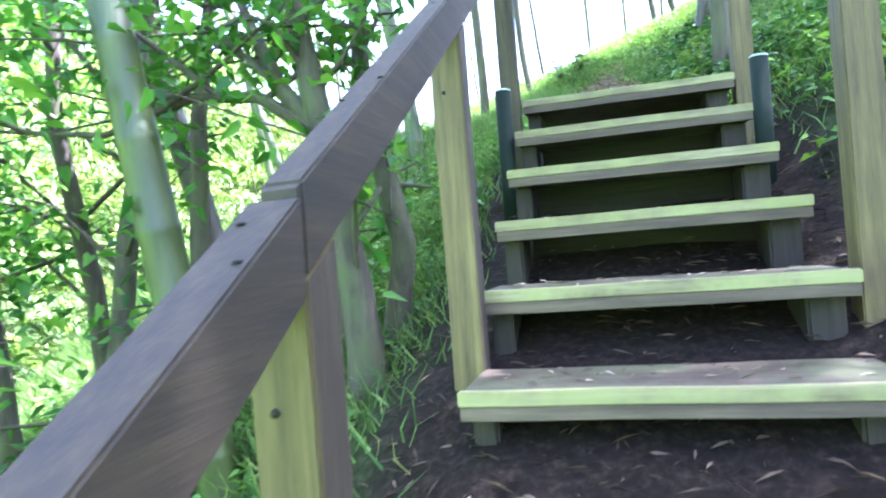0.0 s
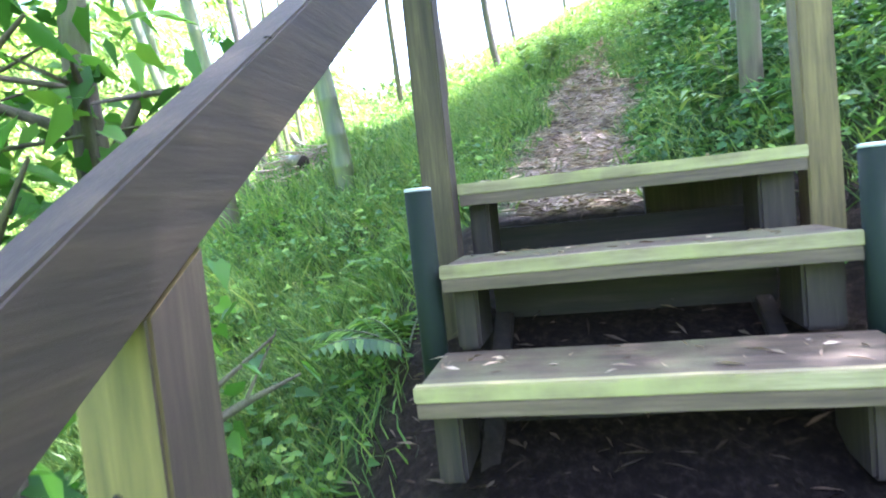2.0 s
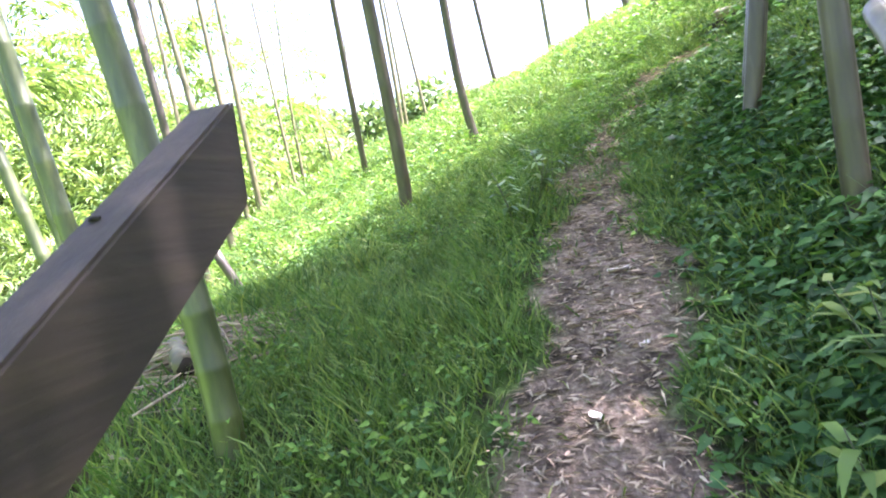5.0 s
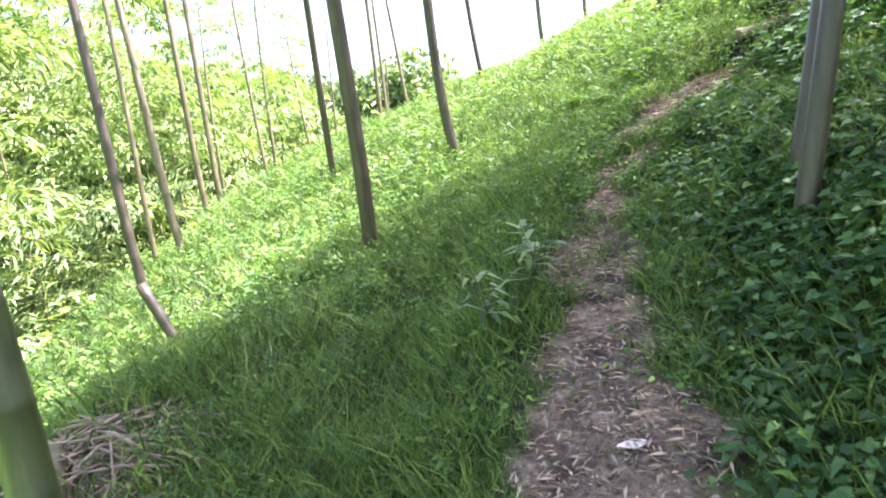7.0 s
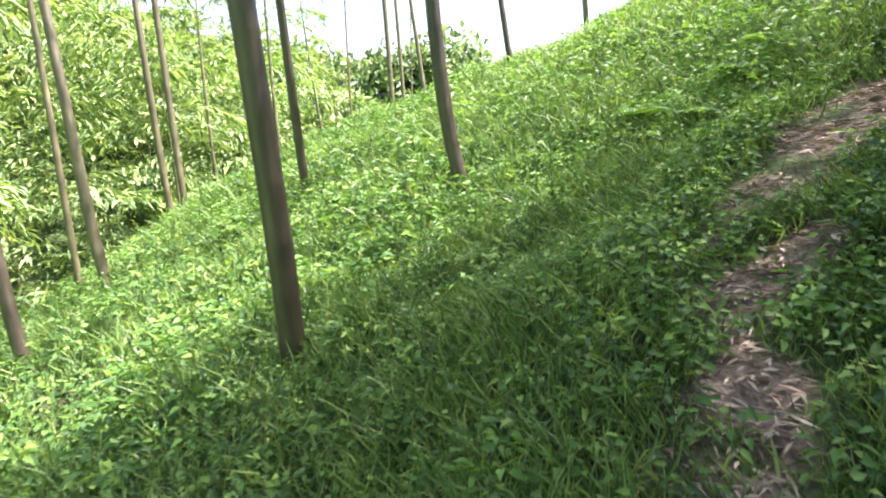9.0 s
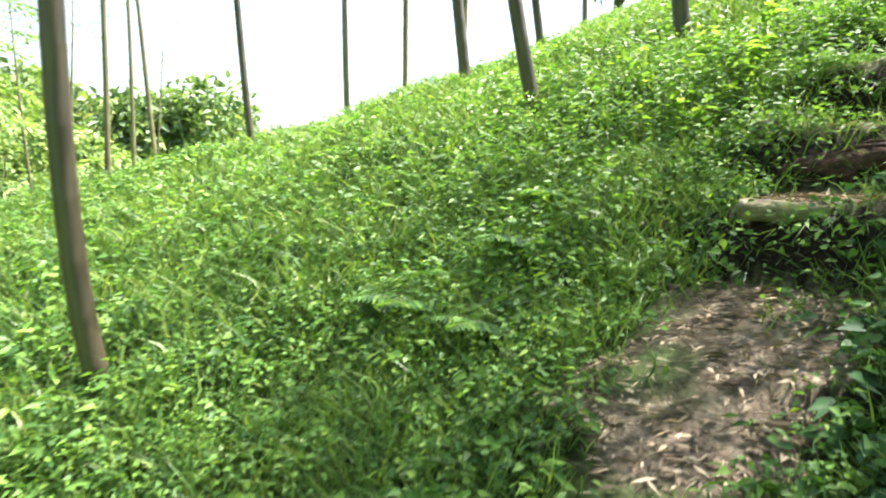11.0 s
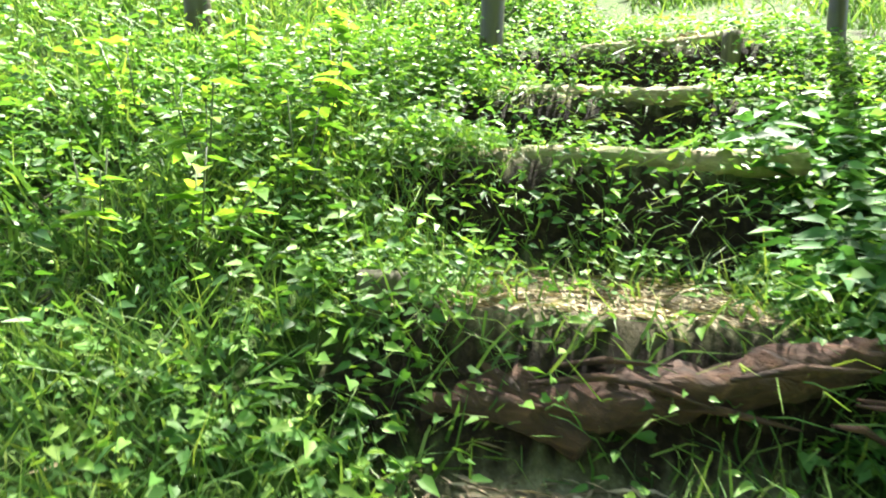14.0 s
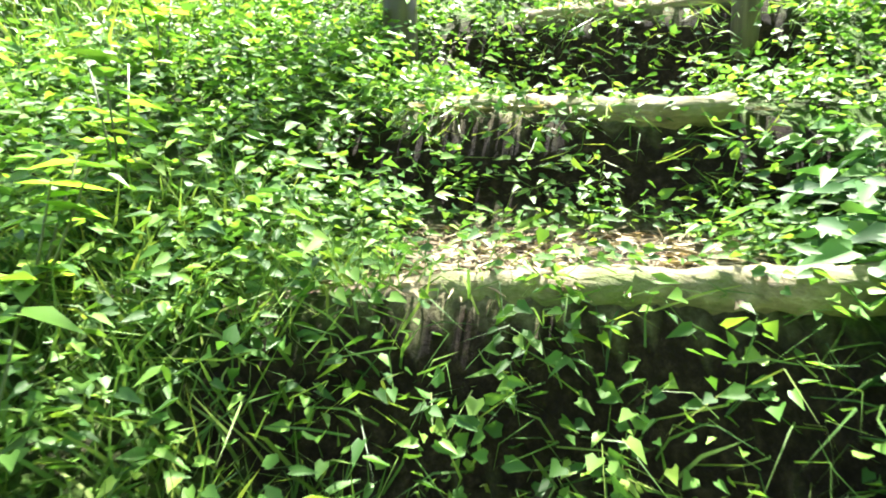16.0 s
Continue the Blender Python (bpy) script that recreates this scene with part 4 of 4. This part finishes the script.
herbs("vines", 1800, 2.0, 4.4, 8.2, 10.2, lambda x, y: smooth(.42, .6, near_line(x, y, LX, LY, LZ)[0]) * smooth(9.75, 9.3, y - .55 * (x - 2.5)), .05, .09, BROADVINE, "heart", 6, .22, "broad heart-leaved vines round the fence post", .11)
herbs("herbs", 1900, -3, 0, .9, 5.0, lambda x, y: x < 9, .025, .06, HERB, "heart", 6, .2, "leafy green seedlings below the handrail")
herbs("herbs", 1500, 1.1, 3.2, .8, 4.2, lambda x, y: x < 9, .03, .07, HERB, "heart", 6, .15, "leafy seedlings on the bank beside the stairs")


def step_fringe():
    """Grass and small leaves that hang over the logs and root in the risers."""
    P, H = [], []
    for i in range(5):
        nx, ny = LX[min(i + 1, 4)] - LX[max(i - 1, 0)], LY[min(i + 1, 4)] - LY[max(i - 1, 0)]
        q = math.hypot(nx, ny)
        nx, ny = nx / q, ny / q
        for dest, m in ((P, 230), (H, 10 if i == 1 else 42)):
            f = rng.uniform(-.6, .6, m)
            f = f[clumpy(f * 6 + i, f * 3, 1.5) > .25]
            back = rng.uniform(-.22, -.02, len(f))
            x, y = LX[i] + ny * f - nx * -back, LY[i] - nx * f - ny * -back
            dest.append(np.stack([x, y, np.maximum(land(x, y), LZ[i] - .06 - .34 * rng.random(len(f)))], 1))
    p = np.concatenate(P)
    k = len(p)
    al = any_dirs(k, .3)
    al += [-.5, -.25, .45]
    tagged(leaf_cloud("grass", p, al, any_dirs(k, .2) + [0, 0, .5], rng.uniform(.06, .17, k), rng.uniform(.002, .0045, k), GRASS, 0, "blade", .7),
           "thin grass hanging over the log steps", "grass", kind="stuff")
    c = np.repeat(np.concatenate(H), 7, 0)
    k = len(c)
    p = c + rng.normal(size=(k, 3)) * .045 + [-.05, -.03, .02]
    tagged(leaf_cloud("herbs", p, any_dirs(k, .4) + [-.4, -.2, 0], any_dirs(k, .3) + [-.5, -.2, .9], rng.uniform(.018, .046, k), rng.uniform(.013, .032, k), HERB, .16, "heart", .2),
           "small broad leaves growing before the log steps", "undergrowth", kind="stuff")


step_fringe()


def tall_plant(x, y, n, h, size, label, mat, seed):
    """A single leafy stalk plant standing out of the growth."""
    r = random.Random(seed)
    z = float(land(x, y))
    th = thing("leafy_plant", label, "plant", (x, y, z), "young plants by the path")
    P, A, W = [], [], []
    for s in range(3):
        top = Vector((r.uniform(-.12, .12), r.uniform(-.12, .12), h * r.uniform(.7, 1)))
        part("stalk", tube([(0, 0, -.02), top * .5 + Vector((.01, 0, 0)), top], [.004, .003, .002], 5), CULM, th)
        for k in range(n):
            f = r.uniform(.35, 1)
            a = r.uniform(0, 6.28)
            P.append(top * f)
            A.append((math.cos(a), math.sin(a), r.uniform(-.1, .35)))
            W.append(size * r.uniform(.6, 1.1))
    W = np.array(W)
    ob = leaf_cloud("leaves", np.array([tuple(p) for p in P]), np.array(A), np.tile([0, 0, 1.0], (len(P), 1)), W, W * (.22 if size > .15 else .55), mat, .1, "blade" if size > .15 else "heart", .25)
    ob.parent = th


BLADEY = "bladed bamboo-grass plant arching beside the path"
for j, (x, y) in enumerate(((.22, 6.5), (.30, 6.72), (.12, 6.3), (1.0, 4.3), (1.15, 4.55))):
    tall_plant(x, y, 7, .34, .16, BLADEY, GRASS, j)
for j, (x, y) in enumerate(((2.62, 10.95), (2.45, 11.15), (2.3, 10.9), (3.1, 11.4), (3.5, 11.9), (2.15, 11.1), (2.8, 11.2), (3.0, 11.9), (2.5, 11.7))):
    tall_plant(x, y, 6, .38, .095, "young plant with broad yellow-green leaves", LIMELEAF, 20 + j)


def fern(x, y, z, a, size, mat, label):
    th = thing("fern", label, "fern", (x, y, z), "ferns on the slope")
    P, A, L = [], [], []
    for f in range(4):
        b = a + (f - 1.5) * .8
        d = Vector((math.cos(b), math.sin(b), 0))
        s = Vector((-d.y, d.x, 0))
        pts = [d * size * u + Vector((0, 0, size * (.75 * u - .55 * u * u))) for u in np.linspace(0, 1, 16)]
        part("stalk", tube(pts, [.004 - .0002 * k for k in range(16)], 5), CULM, th)
        for k in range(2, 16):
            q = math.sin(math.pi * (k / 16) ** .7) * size * .38
            for sg in (-1, 1):
                P.append(pts[k])
                A.append(s * sg + d * .45)
                L.append(q + .01)
    L = np.array(L)
    ob = leaf_cloud("fronds", np.array([tuple(p) for p in P]), np.array([tuple(v) for v in A]), np.tile([0, 0, 1.0], (len(P), 1)), L, L * .2 + .008, mat, .1, "diamond", .2)
    ob.parent = th


for x, y, a, s in ((1.05, 9.75, 2.6, .34), (.8, 10.1, 2.9, .4), (1.35, 10.25, 2.2, .4), (-.12, 3.1, 2.8, .38), (1.6, 10.7, 2.5, .4)):
    fern(x, y, float(land(x, y)), a, s * .85, HERB, "bright green fern arching over the grass")


# dry litter: on the path, the landing and treads, under the stairs
def litter(name, x, y, z, lo, hi, label, mat=DRY):
    k = len(x)
    al = any_dirs(k, .12)
    ob = leaf_cloud(name, np.stack([x, y, z], 1), al, any_dirs(k, .2) * .5 + [0, 0, 1], rng.uniform(lo, hi, k), rng.uniform(.004, .013, k), mat, .15, "diamond", .08)
    return tagged(ob, label, "leaf litter", kind="stuff")


x, y = scatter(60000, -.4, 2.6, 3.58, 10.0, lambda a, b: trodden(a, b))
litter("leaf_litter", x, y, land(x, y) + .004 + .012 * rng.random(len(x)), .025, .08, "dry pale bamboo leaves strewn on the trodden path")
x, y = scatter(34000, 1.9, 5.3, 9.0, 11.8, lambda a, b: step_bare(a, b) * (np.hypot(land(a + .03, b) - land(a - .03, b), land(a, b + .03) - land(a, b - .03)) < .05))
litter("leaf_litter", x, y, land(x, y) + .004 + .01 * rng.random(len(x)), .03, .08, "dry leaves on the earthen log steps")
# this litter has the stair shade in its colour
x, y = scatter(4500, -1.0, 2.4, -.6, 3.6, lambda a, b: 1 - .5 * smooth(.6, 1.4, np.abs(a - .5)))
litter("leaf_litter", x, y, land(x, y) + .004 + .015 * rng.random(len(x)), .03, .09, "dry brown leaves under and beside the stairs, darkened for shade", SHADELITTER)
x, y = scatter(9000, -2.6, 3.2, 4, 11, lambda a, b: .45 * (1 - clumpy(a, b)) + .6 * np.exp(-((a + 1.75) / .4) ** 2 - ((b - 6) / .4) ** 2))
litter("leaf_litter", x, y, land(x, y) + .006, .03, .09, "scattered dry bamboo leaves in the grass")
lx, ly, lz = [], [], []
for k in range(-2, 7):
    yy, zz = tread_at(k)
    m = 70 if k == 6 else 34
    lx.append(rng.uniform(X0 + .02, X1 - .02, m))
    ly.append(yy + .05 + (.46 if k == 6 else .2) * rng.random(m) ** .7)
    lz.append(np.full(m, zz + .004))
litter("leaf_litter", np.concatenate(lx), np.concatenate(ly), np.concatenate(lz), .02, .06, "dry leaf scraps lying on the treads")
